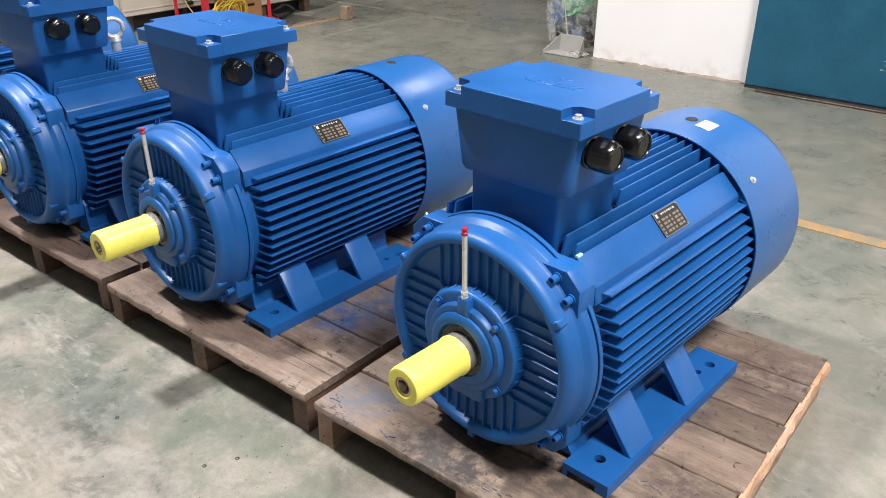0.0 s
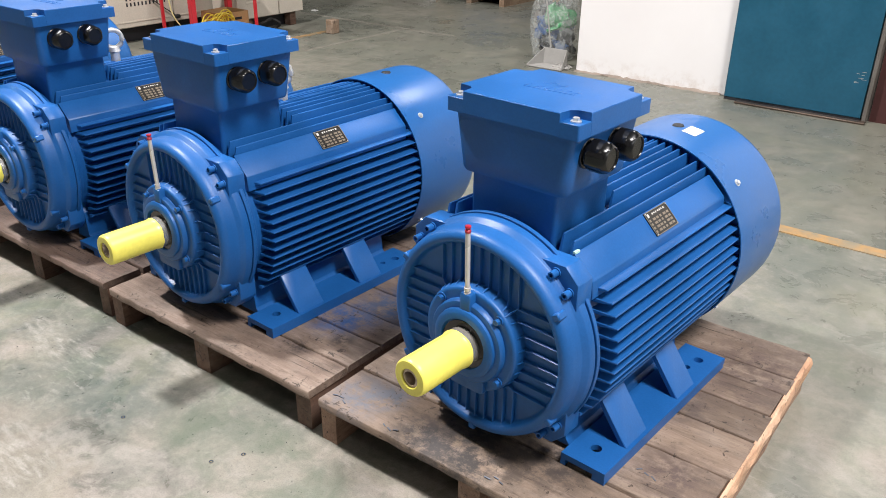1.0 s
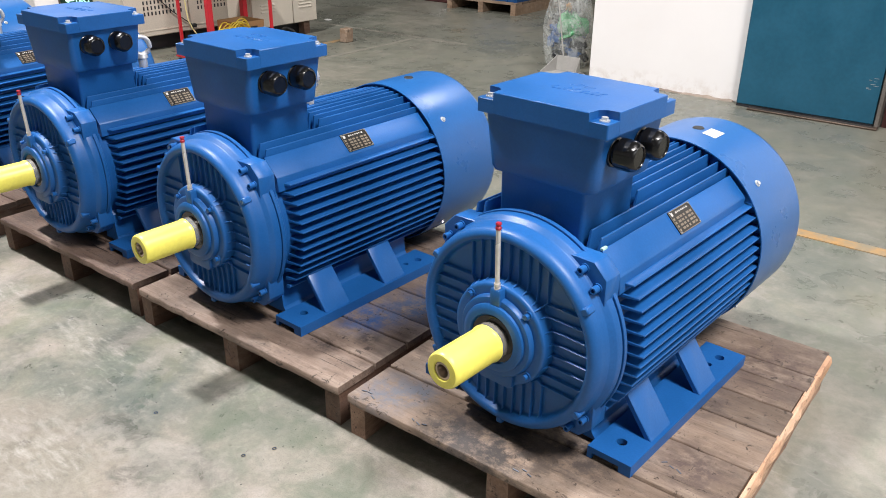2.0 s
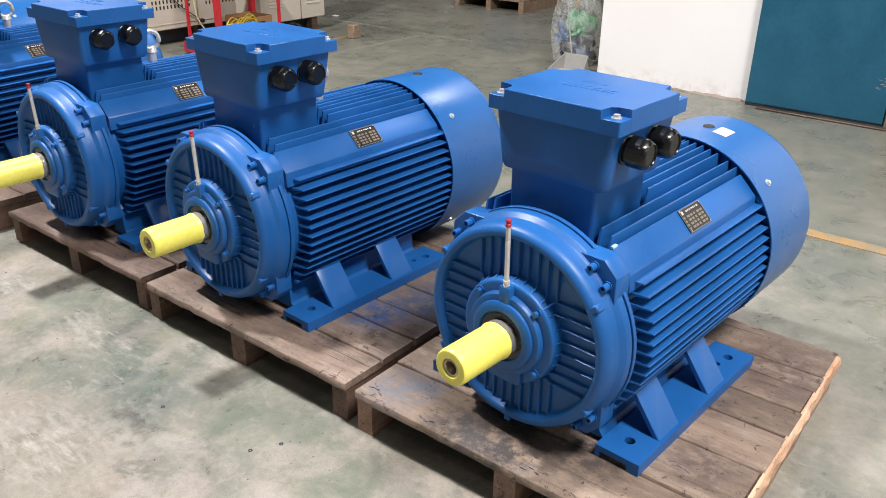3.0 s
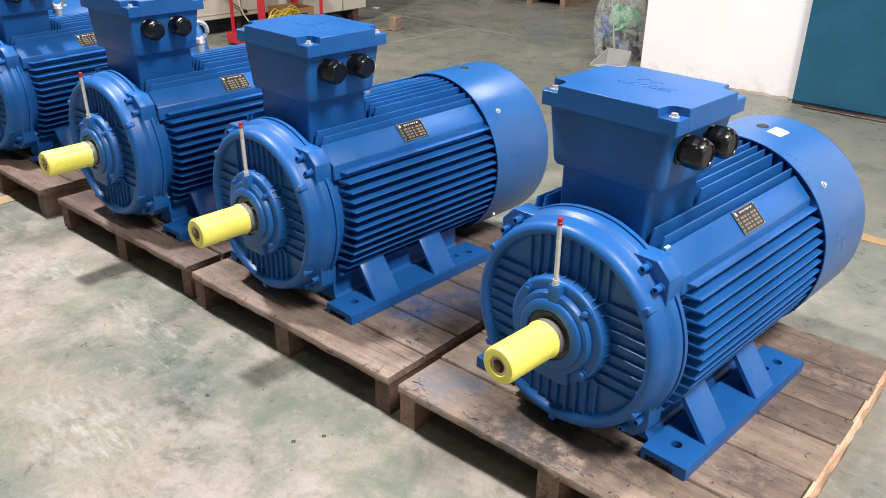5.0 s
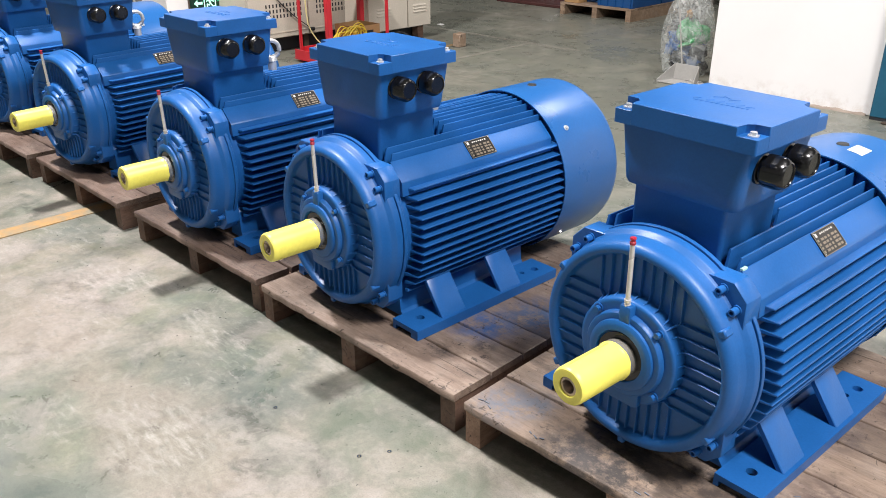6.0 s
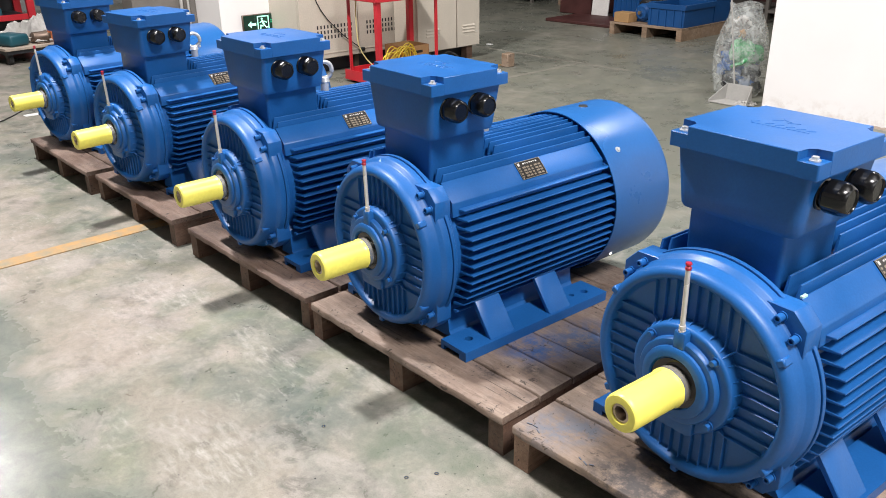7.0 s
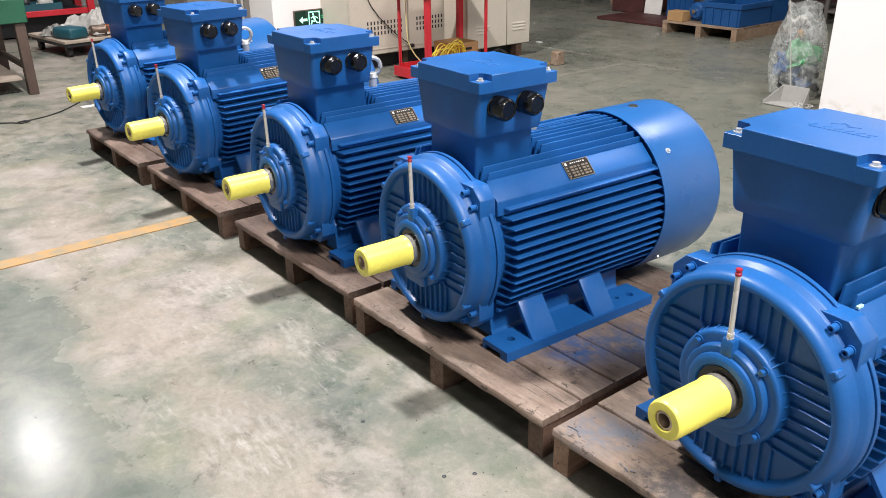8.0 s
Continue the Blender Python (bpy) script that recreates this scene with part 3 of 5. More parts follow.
def side_fin(outer):
    """One cast side fin, its front corner cut away and its tip rounded."""
    bm = bmesh.new()
    root, cut = 0.19, 0.060

    def ring(grow, th, tip):
        prof = ((root, 0.050), (root + 0.01, 0.053), (outer - grow, cut + grow), (outer - grow, 0.69), (root, 0.69))
        return [(x, y, z) for (x, y), z in zip(prof, (th, th, tip, tip, th))]
    return loft(bm, [ring(0.0014, -0.0046, -0.0023), ring(0.0, -0.0040, -0.0011), ring(0.0, 0.0040, 0.0011), ring(0.0014, 0.0046, 0.0023)])


def top_fin(x, y_front, zr, z_top):
    """One upright fin on the crown of the frame."""
    sign = 1 if z_top > zr else -1

    def ring(drop, root_t, tip_t):
        top = z_top - drop * sign
        prof = ((y_front, zr), (y_front + 0.02, top), (0.655, top), (0.66, top - 0.001 * sign), (0.69, top - 0.001 * sign), (0.69, zr))
        return [(x + t, y, z) for (y, z), t in zip(prof, (root_t, tip_t, tip_t, tip_t, tip_t, root_t))]
    return loft(bmesh.new(), [ring(0.0014, -0.0042, -0.0023), ring(0.0, -0.0036, -0.0011), ring(0.0, 0.0036, 0.0011), ring(0.0014, 0.0042, 0.0023)])


def build_motor():
    mo = thing("electric_motor", "blue cast-iron electric motor with yellow shaft sleeve on a pallet", "electric motor", "electric motors in a row")
    # frame: round core, flanges and sloping shoulders
    bm = bmesh.new()
    lathe(bm, ((0.0, 0.0), (0.0, 0.2545), (0.001, 0.2555), (0.010, 0.2555), (0.012, 0.2535), (0.013, 0.236), (0.034, 0.232), (0.038, 0.218), (0.64, 0.218), (0.64, 0.0)), 72, AX)
    part("frame", bm, BLUE, mo)
    for sx in (1, -1):
        pts = [(sx * 0.155, 0.40), (sx * 0.155, 0.486), (sx * 0.160, 0.490), (sx * 0.2045, 0.4455), (sx * 0.2085, 0.441), (sx * 0.2095, 0.40)]
        part("shoulder_panel", prism(bmesh.new(), pts, "y", 0.034, 0.653, 0.0015), BLUE, mo)
    # cooling fins
    for k in range(13):
        z = 0.4185 - 0.0262 * k
        outer = math.sqrt((0.267 if z > AX else 0.269) ** 2 - (z - AX) ** 2)
        fin_me = part("cooling_fin", side_fin(outer), BLUE, mo, loc=(0, 0, z)).data
        again("cooling_fin", fin_me, mo, loc=(0, 0, z)).scale = (-1, 1, 1)
    for k in range(7):
        x = 0.005 + 0.0211 * k
        if k < 5:
            zt = AX + math.sqrt(0.2650 ** 2 - x * x)
            part("cooling_fin", top_fin(x, 0.275, 0.43, zt), BLUE, mo)
            part("cooling_fin", top_fin(-x, 0.275, 0.43, zt), BLUE, mo)
        for sx in (1, -1):
            part("cooling_fin", top_fin(sx * x, 0.06, 0.13, AX - math.sqrt(0.262 ** 2 - x * x)), BLUE, mo)
    # the long outer pairs run past the terminal box to the front flange
    for x, front, zt in ((0.119, 0.034, 0.5155), (0.144, 0.034, 0.5045), (-0.135, 0.000, 0.522), (-0.157, 0.000, 0.514)):
        part("cooling_fin", top_fin(x, front, 0.43, zt), BLUE, mo)
    # end shield with ribs
    bm = bmesh.new()
    prof = [(0.0, 0.20), (0.0, 0.2490), (-0.003, 0.2490), (-0.003, 0.2518), (-0.0038, 0.2525), (-0.021, 0.2522), (-0.025, 0.2505), (-0.0325, 0.2425), (-0.036, 0.2410),
            (-0.058, 0.2390), (-0.067, 0.2370), (-0.0735, 0.2335), (-0.078, 0.2285), (-0.080, 0.2225), (-0.0795, 0.2170), (-0.077, 0.2130), (-0.072, 0.2105), (-0.064, 0.2085),
            (-0.0595, 0.2060), (-0.0575, 0.2020), (-0.0575, 0.150), (-0.059, 0.1240), (-0.062, 0.1222), (-0.086, 0.1215), (-0.091, 0.1200), (-0.0935, 0.1165), (-0.094, 0.1120), (-0.094, 0.0)]
    shield = part("end_shield", lathe(bm, prof, 96, AX), BLUE, mo)
    def rib(loops, turn):
        bm = loft(bmesh.new(), [[(r, -t, o - 0.0008), (r, -t, o + 0.0008), (r, 0.0014 - t, o + 0.0017), (r, -0.048, o + 0.0030), (r, -0.048, o - 0.0030), (r, 0.0014 - t, o - 0.0017)] for r, t, o in loops])
        bmesh.ops.rotate(bm, verts=bm.verts, cent=(0, 0, 0), matrix=Matrix.Rotation(radians(turn), 3, "Y"))
        bmesh.ops.translate(bm, verts=bm.verts, vec=(0, 0, AX))
        part("rib", bm, BLUE, shield)

    # eight ribs across on each side, nine upright ones above and below; the outer ones bend in to the hub
    for turn, count, gap in ((0, 8, 0.0284), (180, 8, 0.0284), (90, 9, 0.0252), (270, 9, 0.0252)):
        for k in range(count):
            off = (k - (count - 1) / 2) * gap
            last = k in (0, count - 1)
            inner = 0.0985 if last else math.sqrt(0.1205 ** 2 - off * off)
            outer = math.sqrt(0.2095 ** 2 - off * off)
            steps = ((inner, 0.0655, off),) if last else ((inner, 0.0870, off), (inner + 0.0025, 0.0815, off), (inner + 0.0055, 0.0680, off))
            rib(steps + ((inner + 0.02, 0.0655, off), (outer - 0.004, 0.0670, off), (outer + 0.003, 0.0690, off)), turn)
    for turn in (45, 135, 225, 315):
        rib(((0.1195, 0.0900, 0.0), (0.1235, 0.0850, 0.0), (0.1275, 0.0690, 0.0), (0.1405, 0.0655, 0.0)), turn)
    # raised tabs on the rim
    for a in (32, 148, 212, 270, 328):
        bm = boxed(0.2240, 0.2425, -0.0790, -0.052, -0.0085, 0.0085, bev=0.003)
        bmesh.ops.rotate(bm, verts=bm.verts, cent=(0, 0, 0), matrix=Matrix.Rotation(radians(-a), 3, "Y"))
        bmesh.ops.translate(bm, verts=bm.verts, vec=(0, 0, AX))
        part("edge_lug", bm, BLUE, shield)
    # bolted corner lugs
    for a in (44.5, 135.5, 224.5, 315.5):
        bm = bmesh.new()
        prism(bm, [(0.222, -0.074), (0.2300, -0.0715), (0.2780, -0.0225), (0.2780, 0.0225), (0.2300, 0.0715), (0.222, 0.074)], "y", -0.030, 0.0220, 0.0016)
        bmesh.ops.rotate(bm, verts=bm.verts, cent=(0, 0, 0), matrix=Matrix.Rotation(radians(-a), 3, "Y"))
        bmesh.ops.translate(bm, verts=bm.verts, vec=(0, 0, AX))
        lug = part("corner_lug", bm, BLUE, mo)
        for da in (-5.4, 5.4):
            c = (0.2515 * math.cos(radians(a + da)), AX + 0.2515 * math.sin(radians(a + da)))
            bm = bmesh.new()
            cyl(bm, (c[0], -0.0302, c[1]), (c[0], -0.033, c[1]), 0.0105, n=18)
            lathe(bm, ((-0.033, 0.0080), (-0.049, 0.0080), (-0.050, 0.0071), (-0.050, 0.0044), (-0.043, 0.0041), (-0.043, 0.0)), 14, c[1], c[0])
            part("bolt", bm, BLUE, lug)
    # bearing cover
    bm = bmesh.new()
    lathe(bm, ((-0.09, 0.0), (-0.09, 0.0965), (-0.102, 0.0960), (-0.107, 0.0925), (-0.108, 0.0880), (-0.108, 0.0800), (-0.114, 0.079), (-0.117, 0.074), (-0.118, 0.068), (-0.118, 0.0585), (-0.110, 0.056), (-0.110, 0.0)), 56, AX)
    cover = part("bearing_cover", bm, BLUE, mo)
    part("grease_boss", boxed(-0.0145, 0.0145, -0.1125, -0.085, AX + 0.070, AX + 0.1175, bev=0.006, seg=2), BLUE, cover)
    bm = prism(bmesh.new(), [(-0.050, AX - 0.070), (0.050, AX - 0.070), (0.049, AX - 0.112), (0.036, AX - 0.1175), (-0.036, AX - 0.1175), (-0.049, AX - 0.112)], "y", -0.1035, -0.085, 0.004, 2)
    part("drain_boss", bm, BLUE, cover)
    for a in (45, 135, 221, 319):
        c = (0.1075 * math.cos(radians(a)), AX + 0.1075 * math.sin(radians(a)))
        bm = bmesh.new()
        cyl(bm, (c[0], -0.090, c[1]), (c[0], -0.0965, c[1]), 0.011, 0.0105, n=16)
        cyl(bm, (c[0], -0.0965, c[1]), (c[0], -0.106, c[1]), 0.0068, n=6)
        part("bolt", bm, BLUE, cover)
    SZ = AX - 0.005
    part("shaft_seal", lathe(bmesh.new(), ((-0.104, 0.0), (-0.104, 0.0575), (-0.1125, 0.0570), (-0.1125, 0.0)), 40, SZ), BLACK, mo, "black rubber seal ring")
    shaft = part("shaft", lathe(bmesh.new(), ((-0.10, 0.0), (-0.10, 0.0475), (-0.1075, 0.0470), (-0.109, 0.0432), (-0.1325, 0.0430), (-0.1335, 0.0415), (-0.1335, 0.036), (-0.268, 0.036), (-0.2675, 0.0205), (-0.2345, 0.0200), (-0.2345, 0.0)), 40, SZ), SHAFT_STEEL, mo, "bright machined steel shaft")
    # the sleeve's torn lip and its moulded seam
    sleeve_bm = lathe(bmesh.new(), ((-0.1315, 0.0405), (-0.1315, 0.0436), (-0.1340, 0.0440), (-0.1375, 0.0428), (-0.142, 0.0415), (-0.2685, 0.0415), (-0.2745, 0.0403), (-0.2775, 0.0378), (-0.278, 0.0345), (-0.278, 0.0225), (-0.2765, 0.0210), (-0.268, 0.0205)), 48, SZ)
    for v in sleeve_bm.verts:
        if v.co.y > -0.1380:
            v.co.y += 0.0020 * noise.noise(v.co * 45) + 0.0012 * noise.noise(v.co * 130)
    part("shaft_sleeve", sleeve_bm, YELLOW, shaft, "yellow plastic protective sleeve")
    part("centre_bore", lathe(bmesh.new(), ((-0.2685, 0.0206), (-0.2745, 0.0206), (-0.2752, 0.0196), (-0.2752, 0.0150), (-0.264, 0.0095), (-0.250, 0.0085), (-0.250, 0.0)), 28, SZ), BORE_STEEL, shaft, "dark brown steel centre bore")
    part("keyway_seam", prism(bmesh.new(), [(-0.0135, SZ + 0.0385), (-0.0115, SZ + 0.0395), (-0.0118, SZ + 0.0402), (-0.0138, SZ + 0.0396)], "y", -0.262, -0.128), SEAM_YELLOW, shaft, "dull yellow moulded seam")
    # grease nipple
    bm = bmesh.new()
    cyl(bm, (0, -0.1035, AX + 0.110), (0, -0.1035, AX + 0.119), 0.0078, n=6)
    cyl(bm, (0, -0.1035, AX + 0.119), (0, -0.1035, AX + 0.123), 0.0052, n=14)
    cyl(bm, (0, -0.1035, AX + 0.123), (0, -0.104, AX + 0.130), 0.0072, n=14)
    cyl(bm, (0, -0.104, AX + 0.130), (0, -0.107, AX + 0.257), 0.0053, n=14)
    nipple = part("grease_tube", bm, TUBE_GREY, mo, "pale grey grease tube")
    bm = lathe_up(bmesh.new(), 0, -0.107, ((AX + 0.253, 0.0062), (AX + 0.258, 0.0066), (AX + 0.260, 0.0050), (AX + 0.263, 0.0050), (AX + 0.2645, 0.0068), (AX + 0.268, 0.0060), (AX + 0.269, 0.0)))
    part("cap", bm, RED_CAP, nipple, "red plastic cap")
    # feet
    for sx in (1, -1):
        bm = bmesh.new()
        outline = [(sx * 0.192, 0.0), (sx * 0.3015, 0.0), (sx * 0.3025, 0.600), (sx * 0.192, 0.600)]
        holes = [(sx * 0.243, 0.062, 0.0125), (sx * 0.254, 0.545, 0.0125), (sx * 0.246, 0.495, 0.009)]
        holed_plate(bm, outline, holes, 0.015, 0.030)
        foot = part("foot", bm, BLUE, mo)
        for xa, xb, ya in ((0.192, 0.204, 0.0), (0.272, 0.3015, 0.0), (0.2045, 0.2715, 0.09)):
            part("foot_rail", boxed(min(sx * xa, sx * xb), max(sx * xa, sx * xb), ya, 0.599, 0.0, 0.0148), BLUE, foot)
        part("foot_web", prism(bmesh.new(), [(sx * 0.10, 0.012), (sx * 0.191, 0.012), (sx * 0.172, 0.030), (sx * 0.168, 0.110), (sx * 0.13, 0.14)], "y", 0.045, 0.57, 0.002), BLUE, foot)
        for y0, y1 in ((0.105, 0.199), (0.349, 0.440)):
            pts = [(sx * 0.2935, 0.0285), (sx * 0.2140, 0.137), (sx * 0.1960, 0.137), (sx * 0.2755, 0.0285)]
            part("gusset", prism(bmesh.new(), pts, "y", y0, y1, 0.002), BLUE, foot)
    # terminal box
    bm = bmesh.new()
    loft(bm, [rounded(-0.115, 0.104, 0.042, 0.246, 0.010, 0.45), rounded(-0.115, 0.104, 0.042, 0.246, 0.010, 0.594), rounded(-0.117, 0.106, 0.040, 0.248, 0.012, 0.597),
              rounded(-0.129, 0.129, 0.025, 0.256, 0.02, 0.600), rounded(-0.134, 0.134, 0.021, 0.259, 0.024, 0.608), rounded(-0.136, 0.137, 0.0195, 0.261, 0.02, 0.64),
              rounded(-0.1425, 0.147, 0.017, 0.2645, 0.012, 0.72), rounded(-0.1435, 0.148, 0.0165, 0.265, 0.01, 0.738)])
    tbox = part("terminal_box", bm, BLUE, mo)
    bm = bmesh.new()
    loft(bm, [rounded(-0.155, 0.164, 0.004, 0.277, 0.004, 0.7285), rounded(-0.155, 0.164, 0.004, 0.277, 0.004, 0.7575), rounded(-0.154, 0.163, 0.005, 0.276, 0.004, 0.7585)])
    lid = part("lid", bm, BLUE, tbox)
    nx, x0, x1, y0, y1 = 0.042, -0.155, 0.164, 0.004, 0.277
    pts = []
    for cx, cy, dx, dy in ((x1, y1, -1, -1), (x0, y1, 1, -1), (x0, y0, 1, 1), (x1, y0, -1, 1)):
        a, c, b = (cx, cy + dy * nx), (cx + dx * nx, cy + dy * nx), (cx + dx * nx, cy)
        arc = [(cx + dx * (nx - 0.012), cy + dy * nx), (cx + dx * nx, cy + dy * (nx - 0.012))]
        seq = [a, arc[0], arc[1], b]
        pts += seq if (dx * dy) > 0 else seq[::-1]
    part("raised_top", prism(bmesh.new(), [(px * 1.003 - 0.00002, py + (0.0004 if py > 0.14 else -0.0004)) for px, py in pts], "z", 0.7287, 0.775, 0.0015), BLUE, lid)
    # cast mark on the lid, as plain strokes
    for mx0, mx1, my, sl in ((-0.035, -0.012, 0.178, 0.7), (-0.02, 0.006, 0.186, -0.6), (0.0, 0.026, 0.176, 0.5), (-0.06, -0.042, 0.140, 1.1), (-0.05, 0.07, 0.128, 0.05),
                             (-0.03, -0.012, 0.143, 0.9), (-0.008, 0.010, 0.143, 1.0), (0.014, 0.032, 0.144, 0.8), (0.036, 0.054, 0.145, 1.0), (0.056, 0.074, 0.147, 0.4)):
        bm = boxed(mx0, mx1, my - 0.0028, my + 0.0028, 0.7742, 0.7762, bev=0.0008)
        bmesh.ops.rotate(bm, verts=bm.verts, cent=((mx0 + mx1) / 2, my, 0), matrix=Matrix.Rotation(sl, 3, "Z"))
        part("cast_stroke", bm, BLUE, lid)
    for cx, cy in ((x0 + 0.02, y0 + 0.02), (x1 - 0.02, y0 + 0.02), (x0 + 0.02, y1 - 0.02), (x1 - 0.02, y1 - 0.02)):
        bm = bmesh.new()
        cyl(bm, (cx, cy, 0.7586), (cx, cy, 0.761), 0.0105, n=18)
        cyl(bm, (cx, cy, 0.761), (cx, cy, 0.767), 0.0068, n=6)
        part("screw", bm, ZINC, lid, "bright steel screw")
    for gy in (0.078, 0.177):
        bm = bmesh.new()
        prof = [(0.138, 0.0), (0.138, 0.0310), (0.1460, 0.0310), (0.1475, 0.029), (0.1485, 0.0260), (0.1525, 0.0260), (0.1535, 0.0305), (0.1555, 0.0325), (0.180, 0.0325), (0.1875, 0.0312), (0.1930, 0.0282),
                (0.1970, 0.0245), (0.1980, 0.0225), (0.1965, 0.0212), (0.1950, 0.0208), (0.1950, 0.0)]
        lathe(bm, prof, 48)
        # six worn flats round the nut
        for v in bm.verts:
            ra = math.hypot(v.co.x, v.co.z)
            if 0.1530 < v.co.y < 0.1940 and ra > 0.027:
                a = (math.atan2(v.co.z, v.co.x) + math.pi / 6) % (math.pi / 3) - math.pi / 6
                k = min(1.0, 0.955 / math.cos(a))
                v.co.x, v.co.z = v.co.x * k, v.co.z * k
        bmesh.ops.rotate(bm, verts=bm.verts, cent=(0, 0, 0), matrix=Matrix.Rotation(radians(-90), 3, "Z"))
        bmesh.ops.translate(bm, verts=bm.verts, vec=(0, gy, 0.684))
        part("cable_gland", bm, BLACK, tbox, "glossy black plastic cable gland", sharp=28)
    # nameplate on the shoulder
    slope = Matrix.Rotation(math.atan2(0.0445, 0.0445), 3, "Y")
    centre = Vector((0.1822, 0.357, 0.4678))

    def on_panel(x0, x1, y0, y1, z0, z1, mat, name, par, label=""):
        bm = boxed(x0, x1, y0, y1, z0, z1)
        bmesh.ops.rotate(bm, verts=bm.verts, cent=(0, 0, 0), matrix=slope)
        bmesh.ops.translate(bm, verts=bm.verts, vec=centre)
        return part(name, bm, mat, par, label)
    plate = on_panel(-0.029, 0.029, -0.050, 0.050, -0.002, 0.0025, PLATE_DARK, "nameplate", mo, "black and bare metal rating plate")
    for x0_, x1_, y0_, y1_ in ((-0.029, -0.0275, -0.050, 0.050), (0.0275, 0.029, -0.050, 0.050), (-0.0275, 0.0275, -0.050, -0.0485), (-0.0275, 0.0275, 0.0485, 0.050)):
        on_panel(x0_, x1_, y0_, y1_, 0.0024, 0.0034, PLATE_METAL, "border", plate)
    for k in range(7):
        on_panel(-0.0225, -0.0180 - 0.001 * (k % 2), -0.022 + k * 0.0085, -0.0165 + k * 0.0085 - 0.001 * (k % 3), 0.0024, 0.0030, PLATE_TEXT, "title_bar", plate)
    on_panel(-0.0245, -0.0155, -0.043, -0.035, 0.0024, 0.0030, PLATE_TEXT, "maker_mark", plate)
    for r in range(4):
        for col in range(6):
            w = 0.007 + 0.0025 * ((r * 3 + col * 5) % 3)
            on_panel(-0.0105 + r * 0.0092, -0.0050 + r * 0.0092, -0.045 + col * 0.0155, -0.045 + col * 0.0155 + w, 0.0024, 0.0030, PLATE_METAL, "data_bar", plate)
    for cy in (-0.046, 0.046):
        for cx in (-0.0255, 0.0255):
            on_panel(cx - 0.0012, cx + 0.0012, cy - 0.0012, cy + 0.0012, 0.0034, 0.0042, ZINC, "rivet", plate)
    # fan cover
    bm = bmesh.new()
    lathe(bm, ((0.662, 0.2705), (0.656, 0.2715), (0.656, 0.2745), (0.662, 0.275), (0.915, 0.275), (0.930, 0.272), (0.940, 0.263), (0.944, 0.250), (0.944, 0.0), (0.938, 0.0), (0.938, 0.249), (0.915, 0.2705)), 96, AX, close=True)
    fan = part("fan_cover", bm, BLUE_SHEET, mo)
    for a in (41, 139, 221, 319):
        d = Vector((math.cos(radians(a)), 0, math.sin(radians(a))))
        p = Vector((0, 0.723, AX)) + d * 0.2745
        bm = bmesh.new()
        cyl(bm, p, p + d * 0.002, 0.0095, n=16)
        cyl(bm, p + d * 0.002, p + d * 0.007, 0.0062, n=6)
        part("screw", bm, ZINC, fan, "bright steel screw")
    bm = bmesh.new()
    cyl(bm, (0, 0.785, AX + 0.2735), (0, 0.785, AX + 0.278), 0.017, 0.014, n=24)
    part("plug", bm, RUBBER, fan, "black rubber plug")
    part("baffle_plate", lathe(bmesh.new(), ((0.676, 0.0), (0.676, 0.2690), (0.680, 0.2690), (0.680, 0.0)), 48, AX), BLUE_SHEET, fan)
    # lifting eye
    bm = bmesh.new()
    cyl(bm, (-0.036, 0.368, 0.53), (-0.036, 0.368, 0.575), 0.016, n=18)
    cyl(bm, (-0.036, 0.368, 0.575), (-0.036, 0.368, 0.590), 0.021, 0.017, n=18)
    ring = [(-0.036 + 0.031 * math.cos(a) * 0.35, 0.368 + 0.031 * math.cos(a) * 0.94, 0.618 + 0.031 * math.sin(a)) for a in [2 * math.pi * i / 24 for i in range(25)]]
    sweep(bm, ring, 0.0085, 10)
    part("lifting_eye", bm, ZINC, mo, "bright zinc lifting eye")
    return mo


MOTORS = ((0.0, 0.0, -4.16), (-0.9905, -0.041, -2.64), (-1.824, -0.061, -1.0), (-2.8595, -0.063, 5.4), (-3.831, -0.05, 6.4))
motor = build_motor()
for mx, my, yaw in MOTORS[1:]:
    copy_thing(motor, pose(mx, my, P, 0, 0, yaw))
motor.matrix_basis = pose(MOTORS[0][0], MOTORS[0][1], P, 0, 0, MOTORS[0][2])
tagged(motor, "blue cast-iron electric motor with a white sticker on its fan cover")

bm = bmesh.new()
grid = [[bm.verts.new((0.2758 * math.sin(a), y, AX + 0.2758 * math.cos(a))) for a in (0.10, 0.15, 0.20, 0.245)] for y in (0.748, 0.808)]
for k in range(3):
    bm.faces.new((grid[0][k], grid[0][k + 1], grid[1][k + 1], grid[1][k]))
part("sticker", bm, WHITE_LABEL, motor, "small white paper sticker")
# small pale block paints the highlight on the shoulder's front corner
part("paint_chip", boxed(0.1555, 0.1625, 0.0345, 0.052, 0.4862, 0.4925, bev=0.001), GLINT_GREEN, motor, "painted pale green highlight on the shoulder corner")

# ---- equipment behind the row ----


def vent_cabinet(y0, y1, x, z0, height, depth, seams, label):
    """Sheet-steel cabinet that faces along x."""
    ob = thing("equipment_cabinet", label, "cabinet", "beige cabinets")
    ob.location = (x, y0, 0)
    part("body", boxed(-depth, -0.018, 0, y1 - y0, z0, z0 + height, bev=0.006), BEIGE, ob)
    edges = [0.0] + [q - y0 for q in seams] + [y1 - y0]
    doors = []
    for a, b in zip(edges, edges[1:]):
        doors.append(part("door", boxed(-0.017, 0.0, a + 0.004, b - 0.004, z0 + 0.006, z0 + height - 0.006, bev=0.004), BEIGE, ob))
    return ob, doors, edges


